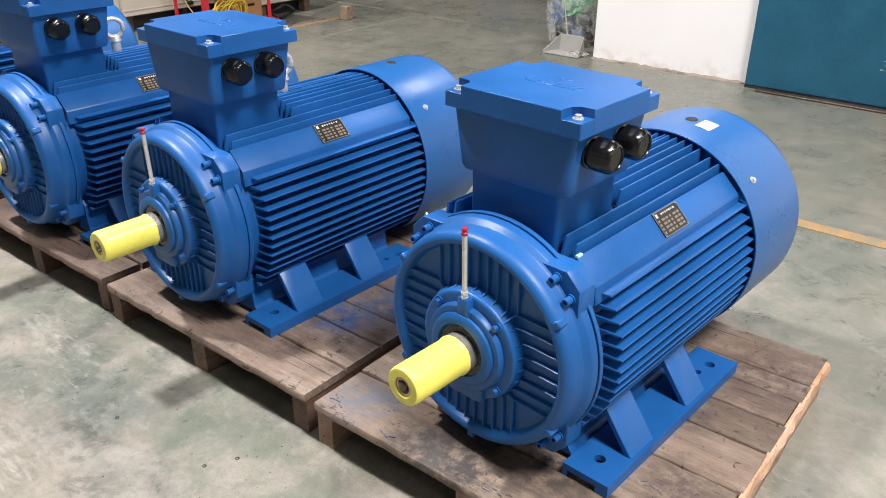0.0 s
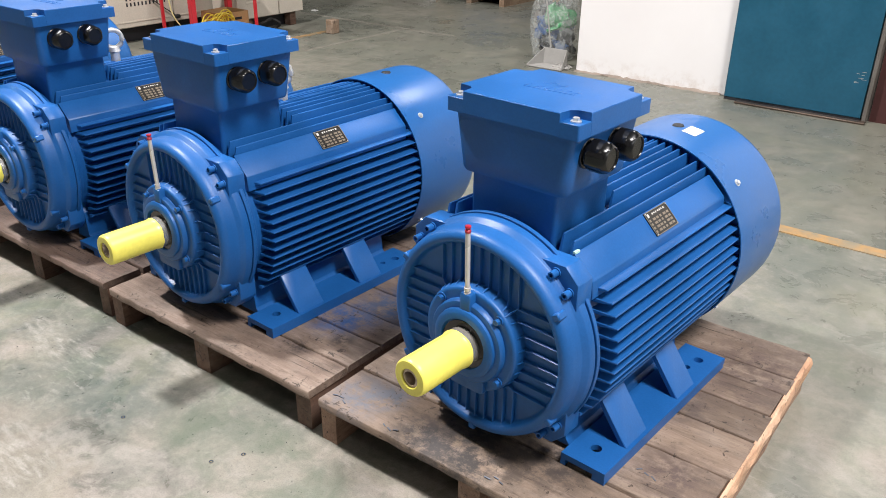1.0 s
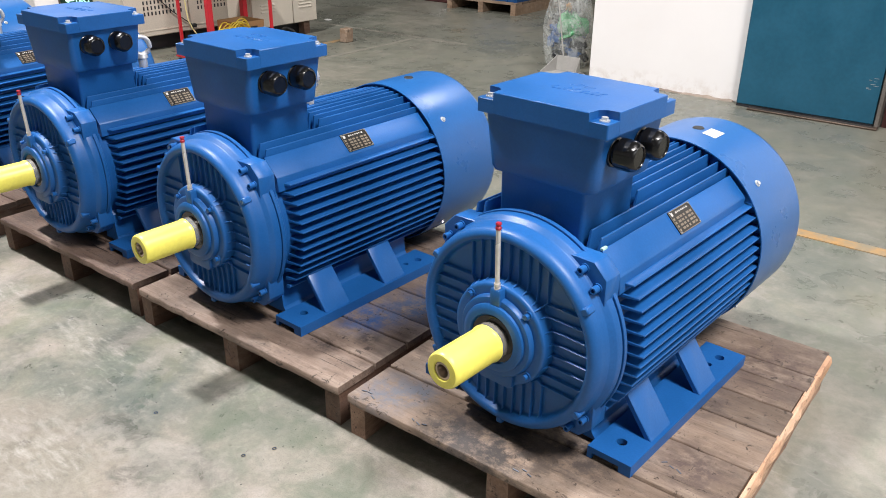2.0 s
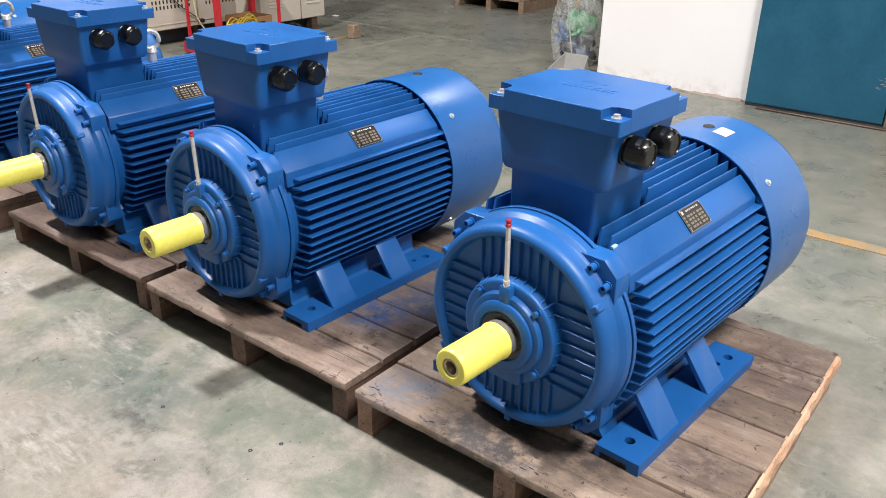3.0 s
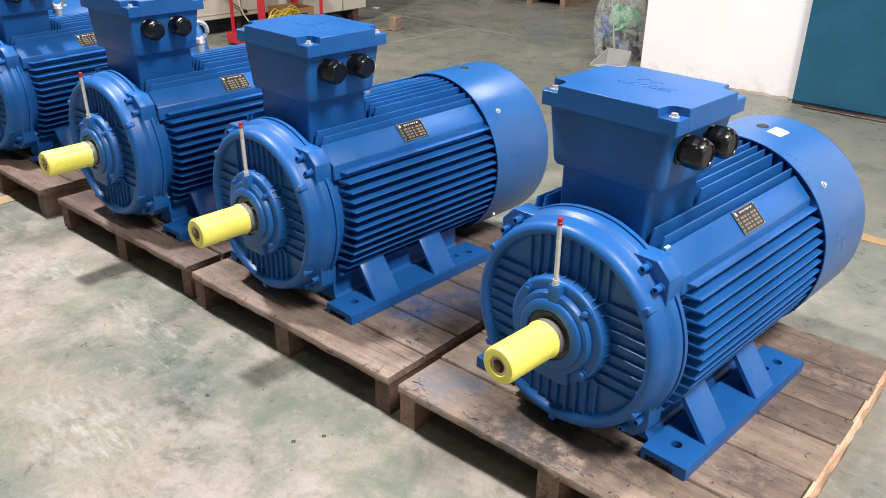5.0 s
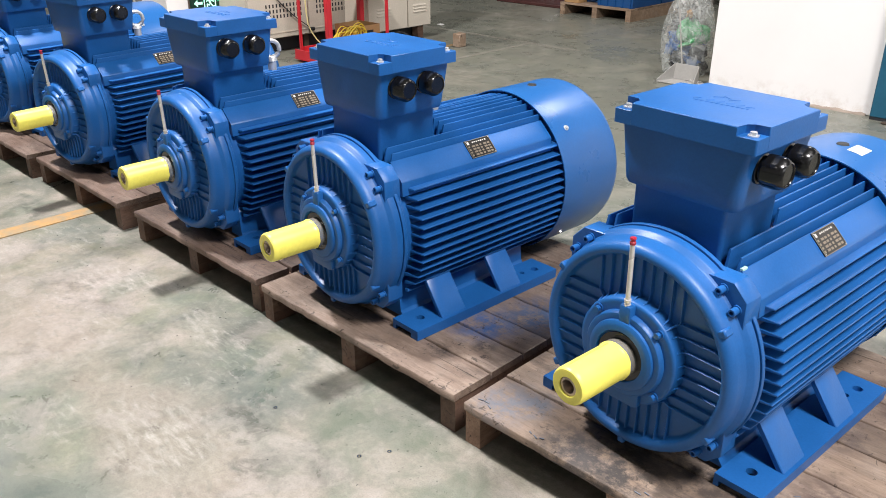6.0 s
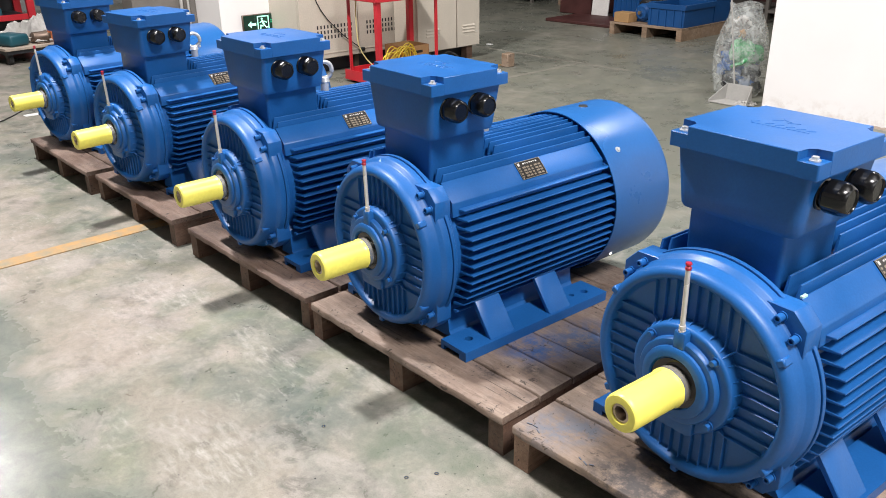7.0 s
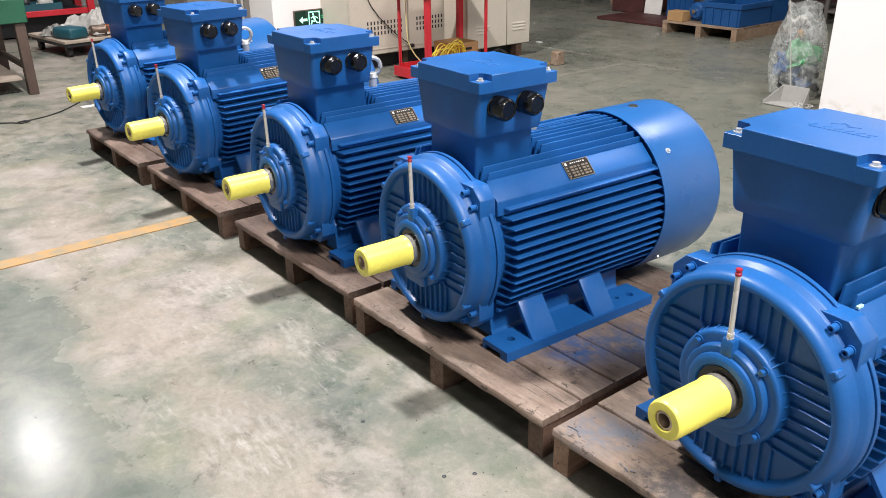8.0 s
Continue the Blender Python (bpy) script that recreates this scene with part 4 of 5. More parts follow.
big, big_doors, be = vent_cabinet(2.205, 3.33, -5.05, 0.12, 1.5, 0.6, (2.80,), "beige steel equipment cabinet with rows of vent slots, on legs")
for d, a, n in ((0, 0.17, 11), (1, 0.68, 12)):
    for r in range(3):
        for k in range(n):
            y = a + k * 0.034
            part("vent_slot", boxed(-0.001, 0.0015, y, y + 0.013, 0.285 + r * 0.043, 0.313 + r * 0.043), DARK_CLUTTER, big_doors[d])
for y in (0.05, 0.55, 1.04):
    part("leg", boxed(-0.08, -0.03, y, y + 0.05, 0.0, 0.125), DARK_STEEL, big)
    part("leg", boxed(-0.56, -0.51, y, y + 0.05, 0.0, 0.125), DARK_STEEL, big)
part("bottom_rail", boxed(-0.012, 0.004, 0.02, 1.10, 0.165, 0.172), BEIGE, big)
# dark block added to stand for shade and clutter under the cabinet
part("plinth", boxed(-0.5, -0.10, 0.06, 1.06, 0.0, 0.118), DARK_CLUTTER, big, "dark filler for the shade and clutter under the cabinet")
small, small_doors, se = vent_cabinet(3.15, 3.90, -4.68, 0.115, 1.2, 0.32, (3.612,), "beige steel cabinet with two louvred doors, on timber blocks")
for d, a, b in ((0, 0.10, 0.25), (1, 0.53, 0.68)):
    for r in range(3):
        bm = prism(bmesh.new(), [(0.0, 0.245 + r * 0.027), (0.006, 0.247 + r * 0.027), (0.0, 0.262 + r * 0.027)], "y", a, b)
        part("louvre", bm, BEIGE, small_doors[d])
for y in (0.12, 0.62):
    tagged(part("timber_block", boxed(-4.80, -4.72, 3.15 + y, 3.22 + y, 0.0, 0.114, bev=0.004), BEARER_WOOD), "rough timber block under a beige cabinet", "timber block", "timber blocks")
tagged(part("timber_block", boxed(-4.21, -4.13, 3.70, 3.79, 0.0, 0.115, bev=0.006), CRATE_WOOD), "short upright timber block standing on the floor", "timber block", "timber blocks")
tagged(part("paper_scrap", boxed(-5.14, -5.08, 4.43, 4.48, 0.0, 0.012, bev=0.004), WHITE_LABEL), "small white scrap lying on the floor", "paper")

# same added dark filling for the shaded, cluttered space below this cabinet
part("plinth", boxed(-0.30, -0.14, 0.06, 0.70, 0.0, 0.112), DARK_CLUTTER, small, "dark filler for the shade and clutter under the cabinet")
loops = thing("black_hose", "black rubber hose looped under the louvred cabinet", "hose")
part("hose", sweep(bmesh.new(), [(-4.60 + 0.02 * math.cos(3 * a), 3.42 + 0.10 * math.cos(a), 0.062 + 0.045 * math.sin(a)) for a in [2 * math.pi * i / 32 for i in range(33)]], 0.013, 8), RUBBER, loops)

# white pillar with a lit exit sign
tagged(part("pillar", boxed(-5.95, -5.5, 1.745, 2.45, 0.0, TOP, bev=0.006), WHITE_WALL), "white painted hall pillar", "pillar", kind="structure")
tagged(part("wall_duct", boxed(-6.1, -5.9, 1.2, 1.74, 0.0, 3.0), GREY_METAL), "dull grey panel beside the white pillar", "wall panel", kind="structure")
for k, (y, r) in enumerate(((1.60, 0.014), (1.66, 0.010))):
    tagged(part("pipe", cyl(bmesh.new(), (-5.87, y, 0.0), (-5.87, y, 3.0), r, n=12), DUSTPAN_GREY), "thin grey pipe running up beside the pillar", "pipe", "pipes")
sign = thing("exit_sign", "dark green lit emergency exit sign on the white pillar", "exit sign")
sign.location = (-5.495, 1.94, 0.36)
part("case", boxed(0.0, 0.02, -0.008, 0.378, -0.006, 0.13, bev=0.004), DARK_STEEL, sign)
part("face", boxed(0.0205, 0.023, 0.0, 0.37, 0.0, 0.124), SIGN_GREEN, sign)
bm = prism(bmesh.new(), [(0.035, 0.05), (0.068, 0.022), (0.068, 0.04), (0.112, 0.04), (0.112, 0.060), (0.068, 0.060), (0.068, 0.078)], "x", 0.0235, 0.0245)
part("arrow", bm, SIGN_GLOW, sign)
bm = bmesh.new()
for a, b, c, d in ((0.125, 0.235, 0.105, 0.114), (0.125, 0.134, 0.008, 0.105), (0.226, 0.235, 0.008, 0.105)):
    box(bm, 0.0235, 0.0245, a, b, c, d)
part("doorway_mark", bm, SIGN_GLOW, sign)
bm = bmesh.new()
for y, z, w, h, turn in ((0.178, 0.060, 0.017, 0.038, 0.35), (0.160, 0.066, 0.030, 0.008, 0.5), (0.203, 0.062, 0.028, 0.008, -0.5), (0.165, 0.034, 0.030, 0.010, -0.35), (0.153, 0.020, 0.009, 0.026, -0.25), (0.195, 0.030, 0.010, 0.034, 0.75), (0.213, 0.018, 0.022, 0.008, 0.2)):
    bmesh.ops.create_cube(bm, size=1, matrix=Matrix.LocRotScale((0.024, y, z), Euler((turn, 0, 0)), (0.001, w, h)))
prism(bm, [(0.169 + 0.009 * math.cos(a), 0.090 + 0.009 * math.sin(a)) for a in [2 * math.pi * i / 14 for i in range(14)]], "x", 0.0235, 0.0245)
part("running_mark", bm, SIGN_GLOW, sign)
for z, y0, w in ((0.068, 0.25, 0.10), (0.052, 0.25, 0.085), (0.034, 0.265, 0.06)):
    part("text_bar", boxed(0.0235, 0.0245, y0, y0 + w, z, z + 0.010), SIGN_DIM, sign)

# red rack with the cable coil
rack = thing("steel_rack", "red enamelled steel rack with open sides", "rack")
rack.location = (-4.70, 2.36, 0)
for x, y, w in ((0.0, 0.077, 0.022), (0.44, 0.010, 0.042), (0.456, 0.599, 0.022), (0.0, 0.682, 0.046)):
    part("post", boxed(x, x + w, y, y + w, 0.0, 1.2, bev=0.003), RED_PAINT, rack)
part("shelf", boxed(-0.01, 0.50, -0.005, 0.735, 0.645, 0.675, bev=0.003), RED_PAINT, rack)
part("tray_front", boxed(-0.008, -0.002, 0.10, 0.68, 0.0, 0.10, bev=0.001), RED_PAINT, rack)
part("tray_side", boxed(0.027, 0.439, 0.01, 0.018, 0.02, 0.10, bev=0.001), RED_PAINT, rack)
part("tray_side", boxed(0.061, 0.459, 0.70, 0.708, 0.02, 0.10, bev=0.001), RED_PAINT, rack)
part("tray_floor", boxed(0.0, 0.48, 0.02, 0.70, 0.02, 0.026), RED_PAINT, rack)
carton = thing("cardboard_box", "open brown cardboard box on the red rack tray", "box")
carton.location = (-4.66, 2.775, 0.027)
for a in ((0, 0.26, 0.0, 0.005), (0, 0.26, 0.255, 0.26), (0.0, 0.005, 0.006, 0.254), (0.255, 0.26, 0.006, 0.254)):
    part("side", boxed(*a, 0.0, 0.225), CARD, carton)
part("base", boxed(0.006, 0.254, 0.006, 0.254, 0.0, 0.004), CARD, carton)
part("print_bar", boxed(0.2605, 0.2615, 0.12, 0.19, 0.165, 0.185), DARK_CLUTTER, carton, "dark printed bar")
coil = thing("cable_coil", "loose coil of yellow cable standing against a cardboard box", "cable")
rng = random.Random(7)
for k in range(17):
    cx, cy = -4.36 + rng.uniform(-0.025, 0.03), 2.60 + 0.0115 * k + rng.uniform(-0.012, 0.012)
    ry, rz = rng.uniform(0.085, 0.115), rng.uniform(0.100, 0.128)
    lean, slant = rng.uniform(-0.25, 0.25), 0.30 + 0.02 * k
    loop_pts = []
    for a in [2 * math.pi * i / 30 for i in range(31)]:
        u, w = ry * math.cos(a), rz * math.sin(a)
        loop_pts.append((cx + lean * u * 0.4 + 0.010 * math.sin(2 * a + k), cy + u * 0.8 + slant * w * 0.5, 0.032 + rz + w * 0.98))
    part("loop", sweep(bmesh.new(), loop_pts, 0.0048, 6), CABLE_YELLOW, coil)
tail = [(-4.60, 2.470, 1.1), (-4.60, 2.462, 0.9), (-4.60, 2.459, 0.661), (-4.60, 2.452, 0.55), (-4.60, 2.451, 0.446), (-4.60, 2.455, 0.36), (-4.60, 2.464, 0.291), (-4.59, 2.484, 0.23), (-4.57, 2.514, 0.172), (-4.54, 2.55, 0.12), (-4.49, 2.578, 0.075), (-4.42, 2.60, 0.040)]
part("tail", sweep(bmesh.new(), tail, 0.0055, 6), CABLE_PALE, coil, "pale yellow cable end")
lead = thing("power_cable", "thin black cable hanging down a beige cabinet", "cable")
part("wire", sweep(bmesh.new(), [(-5.035, 2.32, 0.80), (-5.035, 2.335, 0.71), (-5.035, 2.357, 0.641), (-5.035, 2.384, 0.58), (-5.035, 2.416, 0.524), (-5.035, 2.48, 0.44), (-5.035, 2.56, 0.362), (-5.035, 2.64, 0.29), (-5.035, 2.728, 0.226), (-5.035, 2.80, 0.175)], 0.0042, 6), RUBBER, lead)
part("plug", boxed(-5.0445, -5.01, 2.79, 2.835, 0.150, 0.180, bev=0.008, seg=2), RUBBER, lead, "black plug")

# rubbish bag and dustpan by the white wall
bag = thing("rubbish_bag", "clear plastic bag full of mixed scrap, open at the top", "rubbish bag")
bag.location = (-2.21, 4.12, 0)
bm = bmesh.new()
loops = []
for i, (z, r) in enumerate(((0.0, 0.14), (0.02, 0.17), (0.12, 0.185), (0.25, 0.19), (0.36, 0.185), (0.44, 0.165), (0.50, 0.145), (0.55, 0.13), (0.60, 0.115), (0.64, 0.12))):
    loops.append([(1.0 * (r + 0.018 * noise.noise((3 * math.cos(a), 3 * math.sin(a), z * 6))) * math.cos(a) * 1.02, 0.75 * (r + 0.02 * math.sin(5 * a + i)) * math.sin(a), z + 0.012 * math.sin(3 * a + i)) for a in [2 * math.pi * k / 36 for k in range(36)]])
loft(bm, loops, cap=False)
part("film", bm, FILM, bag)
scrap_mats = (DARK_CLUTTER, DARK_CLUTTER, CRATE_BLUE, GREY_METAL, DARK_CLUTTER, GREY_METAL)
rng = random.Random(12)
for k in range(72):
    z = rng.uniform(0.05, 0.50)
    r = (0.145 if z < 0.36 else 0.085)
    a = rng.uniform(0, 6.28)
    x, y = r * rng.uniform(0.2, 1) * math.cos(a), 0.7 * r * rng.uniform(0.2, 1) * math.sin(a)
    mat = BOTTLE_GREEN if (x > 0.0 and 0.22 < z < 0.42) else CARD if z > 0.44 and k % 4 == 0 else DUSTPAN_GREY if z > 0.42 and k % 3 else CRATE_BLUE if x < -0.04 and 0.14 < z < 0.28 else scrap_mats[k % 6] if z > 0.1 else DARK_CLUTTER
    bm = bmesh.new()
    bmesh.ops.create_icosphere(bm, subdivisions=2, radius=rng.uniform(0.04, 0.062) * (1.35 if mat is BOTTLE_GREEN else 1.0), matrix=Matrix.LocRotScale((x, y, z), Euler((rng.uniform(0, 3), rng.uniform(0, 3), 0)), (1, rng.uniform(0.2, 0.55), rng.uniform(0.6, 1.4))))
    for v in bm.verts:
        v.co += v.normal * 0.034 * noise.noise(v.co * 34 + Vector((k, 0, 0)))
    part("scrap", bm, mat, bag, sharp=75)
pan = thing("dustpan", "grey plastic long-handled dustpan standing on the floor", "dustpan")
pan.location = (-2.065, 3.80, 0)
bm = bmesh.new()
loft(bm, [[(-0.15, -0.055, 0.004), (0.135, -0.055, 0.004), (0.135, -0.055, 0.010), (-0.15, -0.055, 0.010)], [(-0.105, 0.10, 0.0), (0.095, 0.10, 0.0), (0.095, 0.10, 0.008), (-0.105, 0.10, 0.008)]])
part("tray", bm, DUSTPAN_GREY, pan)
part("back", prism(bmesh.new(), [(-0.105, 0.008), (0.095, 0.008), (0.088, 0.12), (-0.098, 0.12)], "y", 0.094, 0.102, 0.001), DUSTPAN_GREY, pan)
for sx, xa, xb in ((-1, -0.15, -0.105), (1, 0.13, 0.092)):
    bm = bmesh.new()
    loft(bm, [[(xa, -0.055, 0.009), (xa + 0.005, -0.055, 0.009), (xa + 0.005, -0.055, 0.02), (xa, -0.055, 0.02)], [(xb, 0.095, 0.009), (xb + 0.005, 0.095, 0.009), (xb + 0.005 + sx * -0.006, 0.095, 0.12), (xb - sx * 0.006, 0.095, 0.12)]])
    part("side", bm, DUSTPAN_GREY, pan)
part("handle", cyl(bmesh.new(), (-0.045, 0.098, 0.10), (-0.178, 0.098, 0.86), 0.0052, n=12), DUSTPAN_GREY, pan, "pale grey pole")
tagged(part("brown_sheet", boxed(-2.08, -1.94, 4.30, 4.36, 0.0, 0.9, bev=0.005), CARD), "brown cardboard sheet leaning behind the white wall", "cardboard")

# ---- far side of the hall ----
def far_pallet(x0, x1, y0, y1):
    ob = thing("pallet", "pale timber pallet carrying goods far across the hall", "pallet", "goods pallets")
    ob.location = (x0, y0, 0)
    w, d = x1 - x0, y1 - y0
    for k in range(7):
        part("deck_board", boxed(-0.004, w, k * d / 7 + 0.006, (k + 1) * d / 7 - 0.006, 0.105, 0.125), CRATE_WOOD, ob)
    for x in (0.0, w / 2 - 0.03, w - 0.06):
        part("bearer", boxed(x, x + 0.06, 0.004, d, 0.0, 0.1045), CRATE_WOOD, ob)
    return ob


far_pallet(-4.72, -3.83, 5.9, 6.85)
far_pallet(-6.9, -5.9, 7.6, 8.6)


def crate(x0, y0, z0, w, d, h):
    ob = thing("storage_crate", "blue plastic storage crate on a timber pallet", "crate", "blue crates")
    ob.location = (x0, y0, z0)
    t = 0.012
    for a in ((0, w, 0, t), (0, w, d - t, d), (0, t, t + 0.001, d - t - 0.001), (w - t, w, t + 0.001, d - t - 0.001)):
        part("side", boxed(*a, 0.0, h, bev=0.002), CRATE_BLUE, ob)
    part("base", boxed(t + 0.001, w - t - 0.001, t + 0.001, d - t - 0.001, 0.0, 0.01), CRATE_BLUE, ob)
    part("rim", boxed(-0.012, w + 0.012, -0.012, 0.0, h - 0.05, h, bev=0.002), CRATE_BLUE, ob)
    part("rim", boxed(w, w + 0.012, 0.001, d, h - 0.05, h, bev=0.002), CRATE_BLUE, ob)
    for k in range(5):
        x = 0.03 + k * (w - 0.06) / 4
        part("rib", boxed(x - 0.006, x + 0.006, -0.010, 0.0, 0.0, h - 0.051), CRATE_BLUE, ob)
    return ob


crate(-4.28, 5.96, 0.126, 0.43, 0.55, 0.22)
crate(-3.83 - 0.42, 6.53, 0.126, 0.40, 0.30, 0.30)
tagged(part("cardboard_box", boxed(-4.69, -4.50, 5.93, 6.08, 0.126, 0.225, bev=0.003), CARD), "small brown carton on a timber pallet", "box")


def machine_lump(name, label, cat, x, y, z, sx, sy, sz, mat, seed):
    """A cast machine part: ribbed housing on a flange with a stub shaft."""
    ob = thing(name, label, cat)
    ob.location = (x, y, z)
    bm = bmesh.new()
    lathe(bm, ((-sy / 2, 0.0), (-sy / 2, sz * 0.32), (-sy * 0.4, sz * 0.45), (sy * 0.2, sz * 0.45), (sy * 0.25, sz * 0.5), (sy * 0.35, sz * 0.5), (sy * 0.4, sz * 0.3), (sy / 2, 0.25 * sz), (sy / 2, 0.0)), 24, sz * 0.5)
    part("housing", bm, mat, ob)
    part("foot", boxed(-sx / 2, sx / 2, -sy * 0.35, sy * 0.35, 0.0, sz * 0.12, bev=0.004), mat, ob)
    part("shaft", cyl(bmesh.new(), (0, -sy * 0.62, sz * 0.5), (0, -sy * 0.45, sz * 0.5), sz * 0.1, n=14), STEEL, ob)
    return ob


machine_lump("pump_housing", "dark blue cast pump housing on a timber pallet", "pump", -4.44, 6.2, 0.126, 0.2, 0.28, 0.20, CRATE_BLUE, 1)
machine_lump("pump_housing", "dark oily cast pump housing on a timber pallet", "pump", -4.58, 6.45, 0.126, 0.2, 0.26, 0.22, DARK_CLUTTER, 2)
chest = thing("steel_chest", "large rust-red steel chest by the far wall", "chest")
chest.location = (-6.30, 6.93, 0)
part("body", boxed(0, 0.52, 0, 0.7, 0.0, 0.75, bev=0.01), RUST_PANEL, chest)
part("lid", boxed(-0.01, 0.53, -0.012, 0.7, 0.751, 0.80, bev=0.008), RUST_PANEL, chest)
for x in (0.10, 0.38):
    part("hasp", boxed(x, x + 0.04, -0.02, -0.001, 0.65, 0.76, bev=0.003), STEEL, chest)
tagged(part("steel_plate", boxed(-5.90, -4.92, 6.20, 6.82, 0.0, 0.035, bev=0.006), RUST_PANEL), "flat rusty steel plate lying on the floor", "steel plate")
panel = tagged(part("white_panel", boxed(-0.11, 0.11, -0.010, 0.010, 0.0, 0.30, bev=0.003), CLOTH_WHITE), "thin white board leaning against a rusty chest", "board")
panel.matrix_basis = pose(-5.60, 6.86, 0.0, -8, 0, 12)
crate(-5.44, 6.92, 0.0, 0.36, 0.5, 0.40)
for k, (x, y, h, mat) in enumerate(((-3.9, 7.7, 0.9, DARK_CLUTTER), (-5.0, 8.0, 1.1, RUST_PANEL), (-8.3, 7.5, 1.2, DARK_CLUTTER), (-9.4, 6.6, 1.0, GREY_METAL), (-2.6, 7.2, 1.0, DARK_CLUTTER))):
    rackk = thing("storage_shelf", "dark steel storage shelf at the far side of the hall", "shelf", "storage shelves")
    rackk.location = (x, y, 0)
    for px, py in ((0, 0), (0.96, 0), (0, 0.46), (0.96, 0.46)):
        part("post", boxed(px, px + 0.04, py, py + 0.04, 0, h + 0.6), GREY_METAL, rackk)
    for z in (0.12, 0.5, 0.95):
        part("shelf", boxed(0.0, 1.0, -0.002, 0.502, z, z + 0.03), GREY_METAL, rackk)
    part("back_panel", boxed(0.04, 0.96, 0.47, 0.49, 0.0, h + 0.5), mat, rackk)

# ---- bench and trolley at the far end ----
bench = thing("work_bench", "green-topped steel work bench with brown legs", "work bench")
bench.location = (-6.0, -0.95, 0)
part("top", boxed(-1.3, 0.03, 0.0, 0.95, 0.53, 0.70, bev=0.006), GREEN_PAINT, bench)
for x, y in ((-0.06, 0.86), (-1.1, 0.88), (-0.06, 0.02), (-1.1, 0.02)):
    part("leg", boxed(x, x + 0.07, y, y + 0.07, 0.0, 0.529, bev=0.003), BROWN_LEG, bench)
part("stretcher", boxed(-1.03, -0.06, 0.90, 0.93, 0.16, 0.20), BROWN_LEG, bench)
part("lower_shelf", boxed(-1.03, -0.08, 0.10, 0.85, 0.10, 0.12, bev=0.003), DECK_BEIGE, bench, "pale lower shelf board")
trolley = thing("platform_trolley", "low platform trolley with a worn timber deck and castors", "trolley")
trolley.matrix_basis = pose(-7.43, 0.573, 0, 0, 0, 8)
part("deck", boxed(-0.87, 0.0, 0.0, 0.54, 0.132, 0.160, bev=0.004), DECK_BEIGE, trolley)
part("frame_rail", boxed(-0.85, -0.02, 0.02, 0.52, 0.098, 0.1315, bev=0.003), DARK_CLUTTER, trolley)
for x in (-0.76, -0.11):
    for y in (0.07, 0.46):
        castor = part("castor", boxed(x - 0.03, x + 0.03, y - 0.025, y + 0.025, 0.060, 0.0975, bev=0.004), DARK_CLUTTER, trolley)
        part("wheel", cyl(bmesh.new(), (x, y - 0.018, 0.045), (x, y + 0.018, 0.045), 0.045, n=20), RUBBER, castor)
case = thing("tool_case", "teal plastic tool case on the trolley deck", "tool case")
case.matrix_basis = pose(-7.636, 0.690, 0.161, 0, 0, 20)
part("body", boxed(-0.14, 0.14, -0.10, 0.10, 0.0, 0.105, bev=0.028, seg=3), TEAL_TOOL, case)
part("handle", sweep(bmesh.new(), [(-0.14 - 0.05 * math.sin(math.pi * i / 8), -0.05 + 0.1 * i / 8, 0.05) for i in range(9)], 0.009, 8), TEAL_TOOL, case)


def rag(x, y, z, w, d, h, turn, seed, mat, label):
    """A crumpled cloth: a folded sheet with ridges and a rolled edge."""
    nx, ny = 26, 20
    bm = bmesh.new()
    grid = []
    for i in range(nx + 1):
        row = []
        for j in range(ny + 1):
            u, v = i / nx * 2 - 1, j / ny * 2 - 1
            edge = max(0.0, 1 - max(abs(u), abs(v)) ** 3)
            q = Vector((u * 1.6 + seed, v * 1.6, seed * 2.0))
            ridge = 0.7 + 0.45 * noise.noise(q * 0.75)
            fold = 1 - abs(noise.noise(q * 1.7)) * 1.2
            px = u * w / 2 + 0.03 * noise.noise(q * 2.1 + Vector((9, 0, 0)))
            py = v * d / 2 + 0.03 * noise.noise(q * 2.1 + Vector((0, 9, 0)))
            row.append(bm.verts.new((px, py, 0.004 + h * (0.25 + 0.75 * edge) * max(0.05, 0.60 * ridge + 0.40 * fold) * (0.35 + 0.65 * edge))))
        grid.append(row)
    for i in range(nx):
        for j in range(ny):
            bm.faces.new((grid[i][j], grid[i + 1][j], grid[i + 1][j + 1], grid[i][j + 1]))
    bmesh.ops.solidify(bm, geom=bm.faces[:], thickness=0.003)
    ob = tagged(part("rag", bm, mat, sharp=70), label, "rag", "rags")
    ob.matrix_basis = pose(x, y, z, 0, 0, turn)
    return ob


rag(-7.766, 0.985, 0.161, 0.37, 0.33, 0.26, 20, 1.0, CLOTH_WHITE, "crumpled white cleaning rag heaped on the trolley")
rag(-7.84, 0.760, 0.161, 0.37, 0.26, 0.19, -30, 4.0, CLOTH_WHITE, "crumpled white cleaning rag heaped on the trolley")
rag(-7.625, 1.060, 0.161, 0.22, 0.11, 0.15, 70, 7.0, CLOTH_ORANGE, "small orange rag lying among the white rags")
rag(-1.98, 3.84, 0.0, 0.13, 0.08, 0.035, 15, 12.0, CLOTH_WHITE, "scrap of white rag on the floor by the wall")
rag(-7.92, 0.620, 0.161, 0.24, 0.22, 0.12, 50, 9.0, DUSTPAN_GREY, "grey rag pushed against the tool case")
hose = thing("hose_coil", "pale grey hose coiled on the trolley deck", "hose")
for k in range(4):
    part("loop", sweep(bmesh.new(), [(-7.79 + (0.10 + 0.006 * k) * math.cos(a), 0.66 + (0.08 + 0.004 * k) * math.sin(a), 0.172 + 0.017 * k) for a in [2 * math.pi * i / 28 for i in range(29)]], 0.009, 7), DUSTPAN_GREY, hose)
